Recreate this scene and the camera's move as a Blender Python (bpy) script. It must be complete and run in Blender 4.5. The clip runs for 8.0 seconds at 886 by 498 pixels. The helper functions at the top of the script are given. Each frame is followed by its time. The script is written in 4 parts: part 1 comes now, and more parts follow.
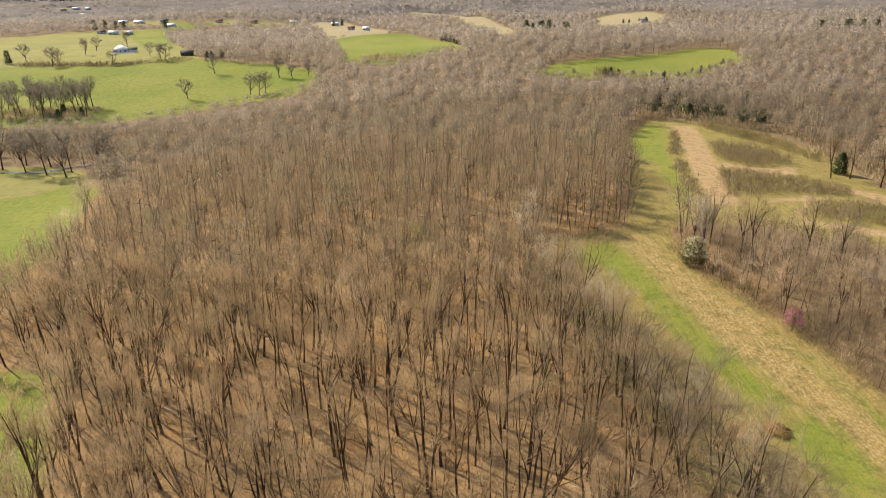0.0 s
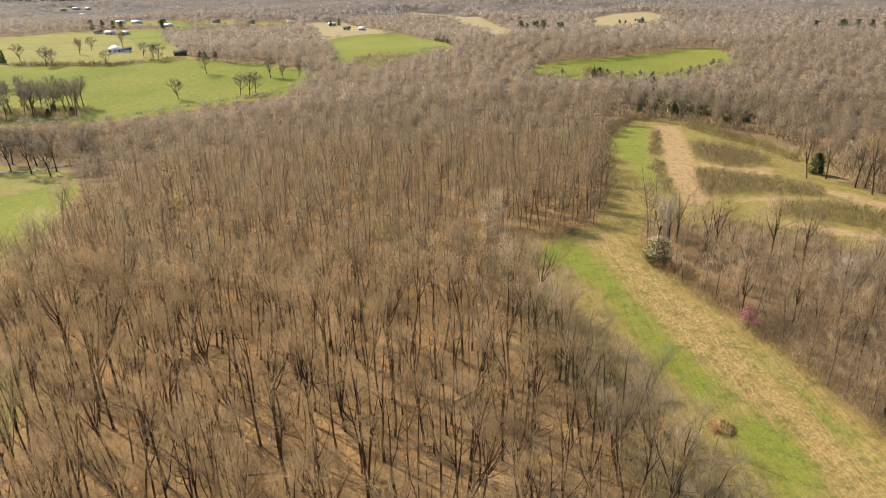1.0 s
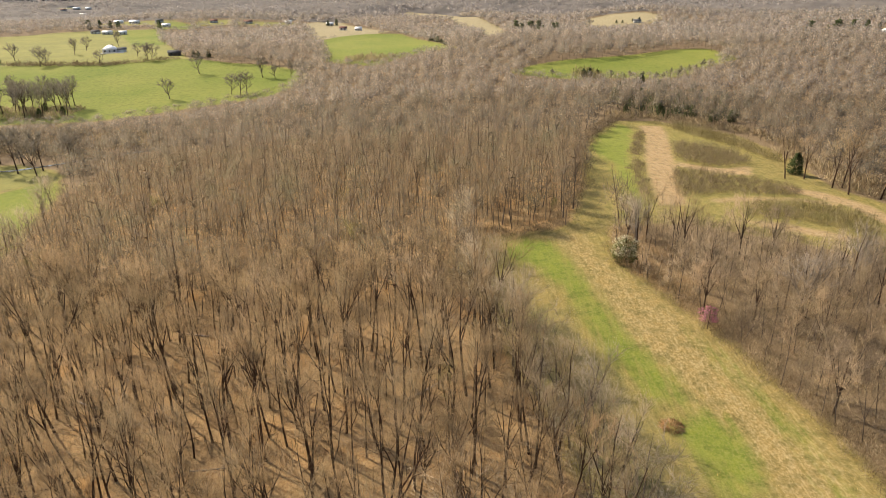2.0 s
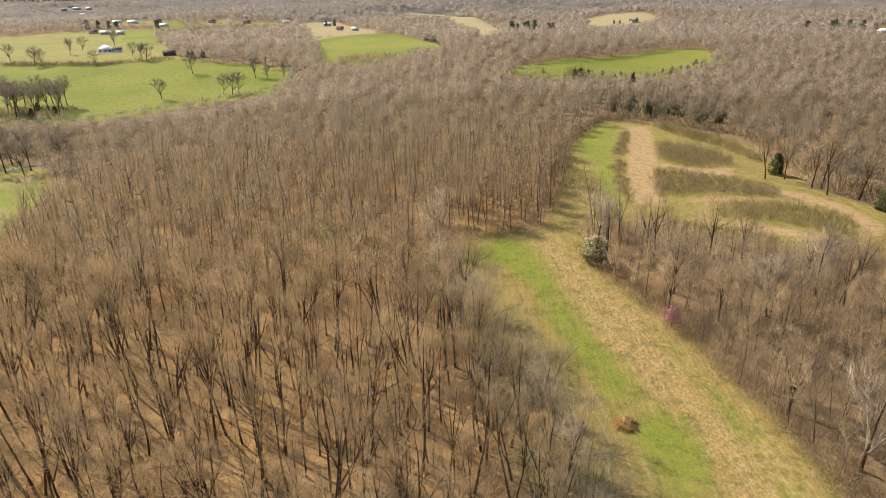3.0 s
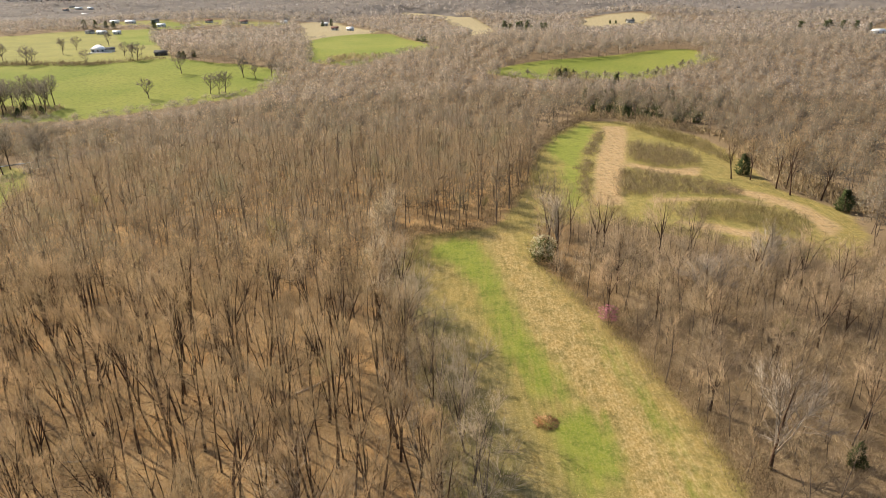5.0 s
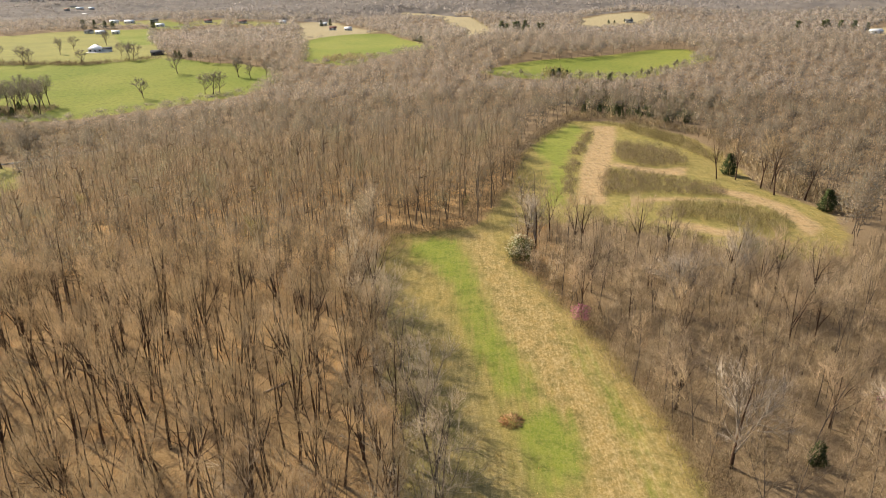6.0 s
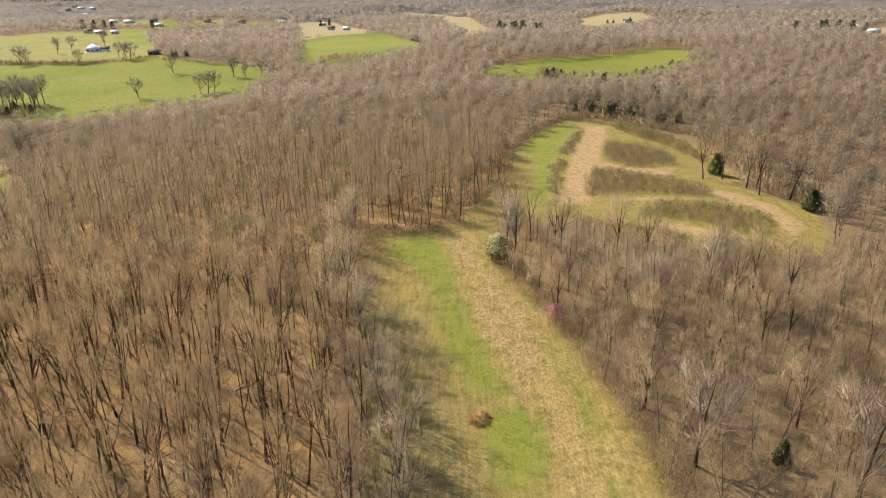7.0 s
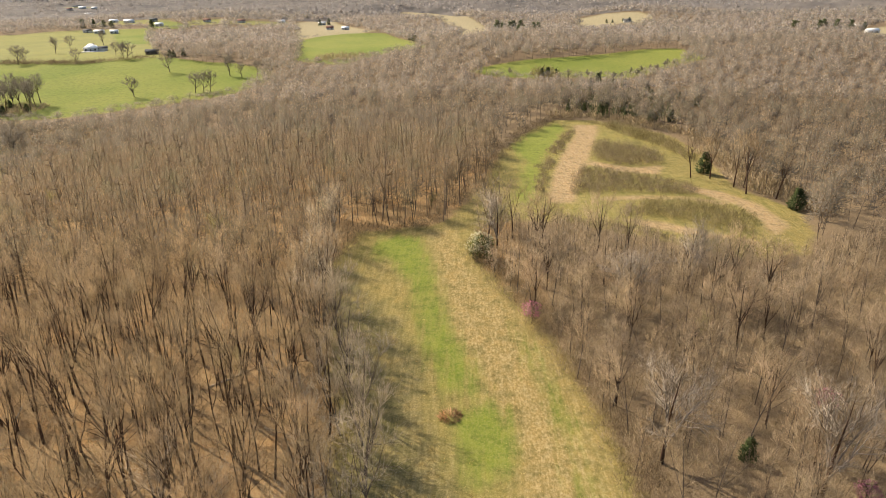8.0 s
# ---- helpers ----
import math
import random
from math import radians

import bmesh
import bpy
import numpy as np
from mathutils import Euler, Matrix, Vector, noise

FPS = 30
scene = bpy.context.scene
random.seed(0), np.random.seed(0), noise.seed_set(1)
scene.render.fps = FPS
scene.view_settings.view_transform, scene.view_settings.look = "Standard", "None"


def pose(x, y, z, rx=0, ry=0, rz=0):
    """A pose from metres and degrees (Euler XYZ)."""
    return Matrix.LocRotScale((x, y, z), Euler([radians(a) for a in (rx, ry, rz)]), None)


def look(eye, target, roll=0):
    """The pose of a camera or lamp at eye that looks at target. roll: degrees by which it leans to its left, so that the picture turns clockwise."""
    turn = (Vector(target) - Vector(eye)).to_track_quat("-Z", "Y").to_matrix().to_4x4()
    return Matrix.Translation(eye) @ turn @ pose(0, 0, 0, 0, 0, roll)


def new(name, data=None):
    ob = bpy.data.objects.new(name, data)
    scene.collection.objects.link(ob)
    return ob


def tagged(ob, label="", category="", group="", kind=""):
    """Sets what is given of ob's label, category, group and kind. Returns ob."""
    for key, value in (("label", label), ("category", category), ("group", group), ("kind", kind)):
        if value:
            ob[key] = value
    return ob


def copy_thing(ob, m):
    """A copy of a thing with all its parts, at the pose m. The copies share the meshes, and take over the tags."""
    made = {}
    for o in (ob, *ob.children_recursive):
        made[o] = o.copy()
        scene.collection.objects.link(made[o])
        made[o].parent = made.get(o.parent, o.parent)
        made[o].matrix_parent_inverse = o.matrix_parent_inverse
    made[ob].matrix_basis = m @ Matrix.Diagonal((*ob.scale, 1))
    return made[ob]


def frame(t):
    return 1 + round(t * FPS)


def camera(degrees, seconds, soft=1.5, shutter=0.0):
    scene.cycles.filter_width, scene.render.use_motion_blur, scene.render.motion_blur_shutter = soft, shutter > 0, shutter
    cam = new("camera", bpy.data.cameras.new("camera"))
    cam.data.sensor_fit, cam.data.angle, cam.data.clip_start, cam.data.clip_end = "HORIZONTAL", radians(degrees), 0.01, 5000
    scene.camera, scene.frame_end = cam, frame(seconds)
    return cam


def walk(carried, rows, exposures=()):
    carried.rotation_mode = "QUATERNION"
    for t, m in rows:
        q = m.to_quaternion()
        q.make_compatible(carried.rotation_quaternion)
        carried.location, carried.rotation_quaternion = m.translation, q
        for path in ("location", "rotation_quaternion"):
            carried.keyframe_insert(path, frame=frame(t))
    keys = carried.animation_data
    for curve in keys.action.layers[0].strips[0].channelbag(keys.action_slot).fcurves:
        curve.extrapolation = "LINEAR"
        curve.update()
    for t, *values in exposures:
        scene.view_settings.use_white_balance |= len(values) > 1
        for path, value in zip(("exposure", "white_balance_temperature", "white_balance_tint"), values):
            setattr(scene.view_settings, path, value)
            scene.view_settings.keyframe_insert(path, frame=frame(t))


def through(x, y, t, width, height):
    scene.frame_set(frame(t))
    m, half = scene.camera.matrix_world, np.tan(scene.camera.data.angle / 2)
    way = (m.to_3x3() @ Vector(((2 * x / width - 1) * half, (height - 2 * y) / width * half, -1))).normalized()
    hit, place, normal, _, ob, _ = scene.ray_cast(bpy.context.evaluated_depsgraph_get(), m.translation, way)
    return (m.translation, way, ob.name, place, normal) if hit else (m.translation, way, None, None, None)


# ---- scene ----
# ---- camera and its path ----
cam = camera(67.4, 8.0, soft=0.8)
ROWS = [  # seconds, x, y, z, yaw, pitch, lean
    (0.0, -0.40, -1.00, 60.07, -0.293, -21.398, -1.000),
    (0.5, 3.63, -1.54, 60.06, -0.395, -21.394, -0.993),
    (1.0, 7.51, -2.02, 60.07, -0.497, -21.391, -0.987),
    (1.5, 11.24, -2.44, 60.08, -0.600, -21.388, -0.981),
    (3.0, 21.60, -3.45, 60.15, -0.914, -21.383, -0.969),
    (3.5, 24.79, -3.71, 60.17, -1.020, -21.382, -0.967),
    (4.0, 27.86, -3.94, 60.19, -1.127, -21.382, -0.965),
    (4.5, 30.82, -4.13, 60.19, -1.234, -21.382, -0.964),
    (6.0, 39.07, -4.59, 60.10, -1.559, -21.386, -0.967),
    (6.5, 41.62, -4.71, 60.03, -1.669, -21.389, -0.969),
    (7.0, 44.09, -4.82, 59.93, -1.780, -21.391, -0.972),
    (7.5, 46.47, -4.93, 59.79, -1.891, -21.395, -0.976),
    (8.0, 48.78, -5.03, 59.62, -2.003, -21.399, -0.981),
]


def aim(x, y, z, yaw, pitch, lean):
    a, p = radians(yaw), radians(pitch)
    ahead = Vector((math.sin(a) * math.cos(p), math.cos(a) * math.cos(p), math.sin(p)))
    return look((x, y, z), Vector((x, y, z)) + ahead, lean)


walk(cam, [(t, aim(*r)) for t, *r in ROWS])

# ---- sky, sun, exposure ----
SUN_ELEV, SUN_AZ = radians(41), math.atan2(-0.78, 0.62)
world = bpy.data.worlds.new("sky")
scene.world = world
world.use_nodes = True
wn = world.node_tree.nodes
sky = wn.new("ShaderNodeTexSky")
sky.sky_type, sky.sun_disc = "NISHITA", False
sky.sun_elevation, sky.sun_rotation = SUN_ELEV, SUN_AZ % (2 * math.pi)
sky.dust_density = 2.0
world.node_tree.links.new(sky.outputs[0], wn["Background"].inputs[0])
wn["Background"].inputs[1].default_value = 0.115
sun = new("sun", bpy.data.lights.new("sun", "SUN"))
sun.data.energy, sun.data.angle, sun.data.color = 4.75, radians(0.6), (1.0, 0.915, 0.75)
sun_from = Vector((math.sin(SUN_AZ) * math.cos(SUN_ELEV), math.cos(SUN_AZ) * math.cos(SUN_ELEV), math.sin(SUN_ELEV)))
sun.matrix_world = look((0, 0, 200), Vector((0, 0, 200)) - sun_from)
scene.view_settings.exposure = 0.6

# ---- materials ----
def graph(name):
    m = bpy.data.materials.new(name)
    m.use_nodes = True
    nt = m.node_tree
    return m, nt, nt.nodes["Principled BSDF"]


def put(nt, kind, **values):
    n = nt.nodes.new(kind)
    for k, v in values.items():
        n.inputs[k].default_value = v
    return n


def noise_at(nt, scale, detail=4.0, rough=0.6, stretch=None, turn=0.0):
    """Noise over the world's own metres."""
    geo = nt.nodes.new("ShaderNodeNewGeometry")
    src = geo.outputs["Position"]
    if stretch:
        mp = nt.nodes.new("ShaderNodeMapping")
        mp.inputs["Rotation"].default_value = (0, 0, turn)
        mp.inputs["Scale"].default_value = stretch
        nt.links.new(src, mp.inputs["Vector"])
        src = mp.outputs[0]
    n = put(nt, "ShaderNodeTexNoise", Scale=scale, Detail=detail, Roughness=rough)
    nt.links.new(src, n.inputs["Vector"])
    return n.outputs[0]


def ramp(nt, src, stops):
    r = nt.nodes.new("ShaderNodeValToRGB")
    e = r.color_ramp.elements
    while len(e) < len(stops):
        e.new(0.5)
    for el, (p, c) in zip(e, stops):
        el.position, el.color = p, (*c, 1)
    nt.links.new(src, r.inputs[0])
    return r.outputs[0]


def mix(nt, fac, a, b, mode="MIX"):
    m = nt.nodes.new("ShaderNodeMix")
    m.data_type, m.blend_type = "RGBA", mode
    for sock, v in ((m.inputs[0], fac), (m.inputs[6], a), (m.inputs[7], b)):
        if isinstance(v, (int, float)):
            sock.default_value = v
        elif isinstance(v, tuple):
            sock.default_value = (*v, 1)
        else:
            nt.links.new(v, sock)
    return m.outputs[2]


def calc(nt, op, a, b=0.0, c=0.0):
    m = nt.nodes.new("ShaderNodeMath")
    m.operation = op
    for sock, v in zip(m.inputs, (a, b, c)):
        if isinstance(v, (int, float)):
            sock.default_value = v
        else:
            nt.links.new(v, sock)
    return m.outputs[0]


def bump(nt, bsdf, src, strength, distance):
    b = put(nt, "ShaderNodeBump", Strength=strength, Distance=distance)
    nt.links.new(src, b.inputs["Height"])
    nt.links.new(b.outputs[0], bsdf.inputs["Normal"])


def rough_mat(name, stops, scale=3.0, big=0.12, rough=0.9, spread=0.35, island=False, relief=0.0):
    """A matt surface: grain of one scale, tone patches of another, and a change from piece to piece."""
    m, nt, b = graph(name)
    col = ramp(nt, noise_at(nt, scale), stops)
    tone = noise_at(nt, big, 3.0)
    col = mix(nt, 1.0, col, ramp(nt, tone, [(0.3, (1 - spread,) * 3), (0.7, (1 + spread * 0.4,) * 3)]), "MULTIPLY")
    if island:
        geo = nt.nodes.new("ShaderNodeNewGeometry")
        pick = geo.outputs["Random Per Island"]
    else:
        info = nt.nodes.new("ShaderNodeObjectInfo")
        pick = info.outputs["Random"]
    col = mix(nt, 1.0, col, ramp(nt, pick, [(0.0, (0.72, 0.72, 0.74)), (1.0, (1.12, 1.08, 1.04))]), "MULTIPLY")
    nt.links.new(col, b.inputs["Base Color"])
    b.inputs["Roughness"].default_value = rough
    b.inputs["Specular IOR Level"].default_value = 0.2
    if relief:
        bump(nt, b, noise_at(nt, scale * 2), 0.7, relief)
    return m


def twig_mat(name, tones, rough=0.9, island=False, through=0.2, scale=0.09, gaps=0.0, vary=1.0):
    """Fine twigs or leaves: thin sprays that let some light pass, toned from tree to tree; gaps: the open share between the finest twigs."""
    m, nt, b = graph(name)
    col = ramp(nt, noise_at(nt, scale, 2.0, 0.5), [(0.34 + 0.32 * k / (len(tones) - 1), c) for k, c in enumerate(tones)])
    col = mix(nt, 1.0, col, ramp(nt, noise_at(nt, 1.3, 2.0), [(0.3, (1 - 0.28 * vary,) * 3), (0.7, (1 + 0.18 * vary,) * 3)]), "MULTIPLY")
    src = nt.nodes.new("ShaderNodeNewGeometry" if island else "ShaderNodeObjectInfo")
    pick = src.outputs["Random Per Island" if island else "Random"]
    col = mix(nt, 1.0, col, ramp(nt, pick, [(0.0, (1 - 0.22 * vary, 1 - 0.22 * vary, 1 - 0.2 * vary)), (0.5, (1.0, 1.0, 0.97)), (1.0, (1 + 0.18 * vary, 1 + 0.12 * vary, 1 + 0.06 * vary))]), "MULTIPLY")
    thin = nt.nodes.new("ShaderNodeBsdfTranslucent")
    both = nt.nodes.new("ShaderNodeMixShader")
    both.inputs[0].default_value = through
    nt.links.new(col, b.inputs["Base Color"])
    nt.links.new(col, thin.inputs[0])
    b.inputs["Roughness"].default_value = rough
    b.inputs["Specular IOR Level"].default_value = 0.1
    nt.links.new(b.outputs[0], both.inputs[1])
    nt.links.new(thin.outputs[0], both.inputs[2])
    last = both
    if gaps:
        last = nt.nodes.new("ShaderNodeMixShader")
        last.inputs[0].default_value = gaps
        nt.links.new(both.outputs[0], last.inputs[1])
        nt.links.new(nt.nodes.new("ShaderNodeBsdfTransparent").outputs[0], last.inputs[2])
    nt.links.new(last.outputs[0], nt.nodes["Material Output"].inputs[0])
    return m


TWIG_TONES = [(0.325, 0.230, 0.129), (0.426, 0.297, 0.174), (0.347, 0.255, 0.143), (0.459, 0.334, 0.209)]
SCRUB_TONES = [(0.37, 0.272, 0.172), (0.48, 0.355, 0.232), (0.41, 0.31, 0.192), (0.53, 0.398, 0.27)]
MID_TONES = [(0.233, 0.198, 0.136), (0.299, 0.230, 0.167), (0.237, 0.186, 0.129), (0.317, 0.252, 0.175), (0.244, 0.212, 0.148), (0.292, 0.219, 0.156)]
BARK = rough_mat("bark", [(0.3, (0.050, 0.026, 0.014)), (0.55, (0.098, 0.057, 0.033)), (0.75, (0.162, 0.108, 0.068))], 2.5, 0.2, relief=0.03)
TWIG = twig_mat("twigs", TWIG_TONES, through=0.45)
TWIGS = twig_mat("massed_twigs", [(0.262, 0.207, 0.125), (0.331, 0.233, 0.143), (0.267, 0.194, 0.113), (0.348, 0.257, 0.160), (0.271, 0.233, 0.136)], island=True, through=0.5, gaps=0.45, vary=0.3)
EDGE_TWIG = twig_mat("edge_twigs", [(0.44, 0.35, 0.245), (0.56, 0.45, 0.325), (0.48, 0.39, 0.28)], through=0.5)
SCRUB_TWIG = twig_mat("scrub_twigs", SCRUB_TONES, through=0.45)
SCRUB_TWIGS = twig_mat("massed_scrub_twigs", SCRUB_TONES, island=True, through=0.5, vary=0.4)
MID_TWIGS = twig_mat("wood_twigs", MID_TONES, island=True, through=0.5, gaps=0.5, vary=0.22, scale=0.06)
# Tones between mid and far woods: half of the distance haze painted in.
HALF_HAZED_TWIGS = twig_mat("half_hazed_twigs", [(0.32, 0.268, 0.205), (0.415, 0.33, 0.258), (0.335, 0.278, 0.21), (0.425, 0.342, 0.262)], island=True, through=0.5, gaps=0.5, vary=0.18, scale=0.05)
# Paler and greyer than nearer twigs: haze is painted into the colour.
HAZY_TWIGS = twig_mat("hazy_distant_twigs", [(0.351, 0.295, 0.238), (0.437, 0.357, 0.295), (0.365, 0.317, 0.255), (0.423, 0.346, 0.288)], island=True, scale=0.03, through=0.5, gaps=0.5, vary=0.1)
LONE_TWIGS = twig_mat("lone_tree_twigs", [(0.17, 0.145, 0.11), (0.24, 0.20, 0.155), (0.19, 0.165, 0.125)], island=True, through=0.4, gaps=0.3, vary=0.3)
# Crowns farther still, with the grey of haze in their base colour.
HAZY_CROWNS = twig_mat("hazy_distant_crowns", [(0.313, 0.276, 0.250), (0.420, 0.362, 0.323), (0.352, 0.308, 0.278)], island=True, scale=0.008, through=0.5, gaps=0.4, vary=0.15)
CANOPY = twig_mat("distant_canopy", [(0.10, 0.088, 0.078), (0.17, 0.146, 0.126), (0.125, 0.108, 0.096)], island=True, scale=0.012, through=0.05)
# The blue-grey of aerial haze, painted straight into the ridge colour.
HAZY_RIDGE = rough_mat("distant_ridge", [(0.35, (0.05, 0.049, 0.055)), (0.5, (0.085, 0.082, 0.088)), (0.65, (0.12, 0.112, 0.115))], 0.03, 0.003, spread=0.45)
YOUNG_BARK = rough_mat("young_bark", [(0.3, (0.10, 0.072, 0.05)), (0.7, (0.21, 0.16, 0.118))], 2.5, 0.2)
TRUNKS = rough_mat("shaded_trunks", [(0.3, (0.132, 0.094, 0.066)), (0.7, (0.264, 0.198, 0.144))], 1.5, 0.1, island=True)
PALE = rough_mat("pale_bark", [(0.3, (0.260, 0.208, 0.156)), (0.7, (0.494, 0.410, 0.319))], 2.0, 0.3)
BRUSH = twig_mat("brush", [(0.30, 0.222, 0.128), (0.47, 0.355, 0.215), (0.39, 0.298, 0.165)], island=True, through=0.3, gaps=0.2, vary=0.7)
SHRUB = twig_mat("shrub_stems", [(0.165, 0.115, 0.066), (0.26, 0.192, 0.115), (0.21, 0.162, 0.085)], island=True, through=0.25, gaps=0.2, vary=0.7)
THICKET = twig_mat("thicket_stems", [(0.192, 0.140, 0.084), (0.296, 0.224, 0.140), (0.232, 0.182, 0.100), (0.272, 0.196, 0.124)], island=True, through=0.35, gaps=0.25, vary=0.6, scale=0.2)
CEDAR = twig_mat("cedar_needles", [(0.049, 0.068, 0.024), (0.108, 0.124, 0.049)], island=True, through=0.25, scale=0.6)
LEAF = twig_mat("bush_leaves", [(0.06, 0.075, 0.02), (0.16, 0.165, 0.05)], island=True, through=0.3, scale=0.6)
OLIVE = twig_mat("olive_brush", [(0.212, 0.170, 0.075), (0.319, 0.250, 0.128), (0.234, 0.212, 0.085)], island=True, through=0.3, gaps=0.2, vary=0.7)
PINK = twig_mat("pink_blossom", [(0.430, 0.144, 0.205), (0.564, 0.246, 0.307)], island=True, scale=0.8)
CREAM = twig_mat("cream_blossom", [(0.460, 0.430, 0.250), (0.720, 0.670, 0.500)], island=True, scale=0.8, through=0.5)
BUD = twig_mat("budding_twigs", [(0.295, 0.254, 0.090), (0.377, 0.312, 0.148)], island=True)
DRY = twig_mat("dry_grass", [(0.36, 0.25, 0.08), (0.53, 0.39, 0.16)], island=True, scale=0.3, through=0.6)
RUST = twig_mat("rusty_brush", [(0.332, 0.166, 0.077), (0.464, 0.288, 0.155)], island=True, scale=0.5)
WALL = rough_mat("painted_wall", [(0.3, (0.62, 0.60, 0.56)), (0.7, (0.78, 0.76, 0.72))], 1.0, 0.3, rough=0.7, spread=0.1)
ROOF = rough_mat("pale_metal_roof", [(0.3, (0.82, 0.80, 0.76)), (0.7, (0.90, 0.88, 0.84))], 0.8, 0.3, rough=0.45, spread=0.1)
DARK_ROOF = rough_mat("dark_shingle_roof", [(0.3, (0.09, 0.085, 0.08)), (0.7, (0.16, 0.15, 0.14))], 2.0, 0.3)
RED_ROOF = rough_mat("red_roof", [(0.3, (0.22, 0.10, 0.07)), (0.7, (0.32, 0.16, 0.11))], 2.0, 0.3)
TIMBER = rough_mat("weathered_timber", [(0.3, (0.10, 0.085, 0.07)), (0.7, (0.2, 0.17, 0.14))], 2.0, 0.5)


def glass_like(name, colour, rough):
    m, nt, b = graph(name)
    b.inputs["Base Color"].default_value = (*colour, 1)
    b.inputs["Roughness"].default_value = rough
    bump(nt, b, noise_at(nt, 1.2, 3.0), 0.15, 0.03)
    return m


PANE = glass_like("window_glass", (0.03, 0.035, 0.04), 0.08)
WATER = glass_like("creek_water", (0.05, 0.055, 0.04), 0.06)


def ground_material():
    m, nt, b = graph("ground_cover")

    def mask(name, wobble, width, streak=0.0):
        a = nt.nodes.new("ShaderNodeAttribute")
        a.attribute_name = name
        n = calc(nt, "MULTIPLY_ADD", noise_at(nt, 0.18, 5.0, 0.7), wobble * 2, -wobble)
        s = calc(nt, "ADD", a.outputs["Fac"], n)
        if streak:
            s = calc(nt, "ADD", s, calc(nt, "MULTIPLY_ADD", noise_at(nt, 1.0, 4.0, 0.6, (0.7, 0.05, 1), radians(-12)), streak * 2, -streak))
        mr = nt.nodes.new("ShaderNodeMapRange")
        mr.interpolation_type = "SMOOTHSTEP"
        mr.inputs["From Min"].default_value, mr.inputs["From Max"].default_value = -width, width
        nt.links.new(s, mr.inputs["Value"])
        return mr.outputs[0]

    fine, mid, rows = noise_at(nt, 3.2, 6.0, 0.85), noise_at(nt, 0.13, 4.0), noise_at(nt, 1.0, 5.0, 0.7, (1.6, 0.16, 1), radians(-8))
    broad = noise_at(nt, 0.016, 3.0, 0.55)
    litter = ramp(nt, fine, [(0.34, (0.140, 0.070, 0.030)), (0.5, (0.325, 0.203, 0.092)), (0.68, (0.50, 0.348, 0.182))])
    litter = mix(nt, 1.0, litter, ramp(nt, mid, [(0.3, (0.72, 0.72, 0.70)), (0.5, (1.0, 1.0, 1.0)), (0.7, (1.1, 0.98, 0.82))]), "MULTIPLY")
    meadow = ramp(nt, mix(nt, 0.3, fine, rows), [(0.36, (0.118, 0.088, 0.022)), (0.5, (0.245, 0.185, 0.062)), (0.64, (0.40, 0.30, 0.13))])
    green = ramp(nt, mix(nt, 0.3, fine, rows), [(0.34, (0.075, 0.110, 0.009)), (0.52, (0.148, 0.178, 0.024)), (0.70, (0.27, 0.25, 0.058))])
    green = mix(nt, ramp(nt, broad, [(0.38, (0, 0, 0)), (0.62, (0.7, 0.7, 0.7))]), green, mix(nt, 0.5, green, (0.30, 0.265, 0.065)))
    speck = noise_at(nt, 2.6, 5.0, 0.8, (1.0, 0.6, 1), radians(-12))
    straw = ramp(nt, mix(nt, 0.28, speck, rows), [(0.36, (0.145, 0.108, 0.030)), (0.5, (0.290, 0.208, 0.080)), (0.64, (0.47, 0.345, 0.17))])
    track = ramp(nt, mix(nt, 0.3, speck, rows), [(0.34, (0.20, 0.13, 0.055)), (0.5, (0.36, 0.242, 0.122)), (0.66, (0.50, 0.36, 0.21))])
    meadow = mix(nt, ramp(nt, broad, [(0.4, (0.0, 0.0, 0.0)), (0.6, (0.4, 0.4, 0.4))]), meadow, mix(nt, 0.5, meadow, (0.246, 0.254, 0.049)))
    blot = ramp(nt, noise_at(nt, 0.45, 4.0, 0.7), [(0.35, (0.68, 0.72, 0.66)), (0.5, (1.0, 1.0, 1.0)), (0.68, (1.14, 1.08, 1.0))])
    meadow, green, straw, track = [mix(nt, 1.0, c, blot, "MULTIPLY") for c in (meadow, green, straw, track)]
    # Old litter and brush, with the woods' shade painted into the brown.
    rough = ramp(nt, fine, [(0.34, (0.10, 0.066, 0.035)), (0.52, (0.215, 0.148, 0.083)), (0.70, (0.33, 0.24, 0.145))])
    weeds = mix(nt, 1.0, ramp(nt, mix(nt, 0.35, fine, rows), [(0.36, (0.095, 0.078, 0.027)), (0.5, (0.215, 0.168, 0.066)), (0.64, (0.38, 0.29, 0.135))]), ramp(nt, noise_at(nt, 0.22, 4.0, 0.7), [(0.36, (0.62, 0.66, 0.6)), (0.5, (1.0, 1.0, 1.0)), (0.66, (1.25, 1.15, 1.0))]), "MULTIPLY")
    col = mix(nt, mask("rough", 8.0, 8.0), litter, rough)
    col = mix(nt, mask("meadow", 3.0, 1.5), col, meadow)
    col = mix(nt, mask("weeds", 4.0, 3.0, 3.0), col, weeds)
    col = mix(nt, mask("pale", 3.0, 3.0), col, mix(nt, 0.6, mix(nt, 1.0, meadow, ramp(nt, noise_at(nt, 0.03, 4.0, 0.65), [(0.4, (0.72, 0.68, 0.7)), (0.6, (1.1, 1.1, 1.0))]), "MULTIPLY"), mix(nt, 0.7, green, (0.27, 0.26, 0.085))))
    col = mix(nt, mask("straw", 1.6, 3.2, 3.0), col, straw)
    col = mix(nt, mask("track", 1.5, 1.5), col, track)
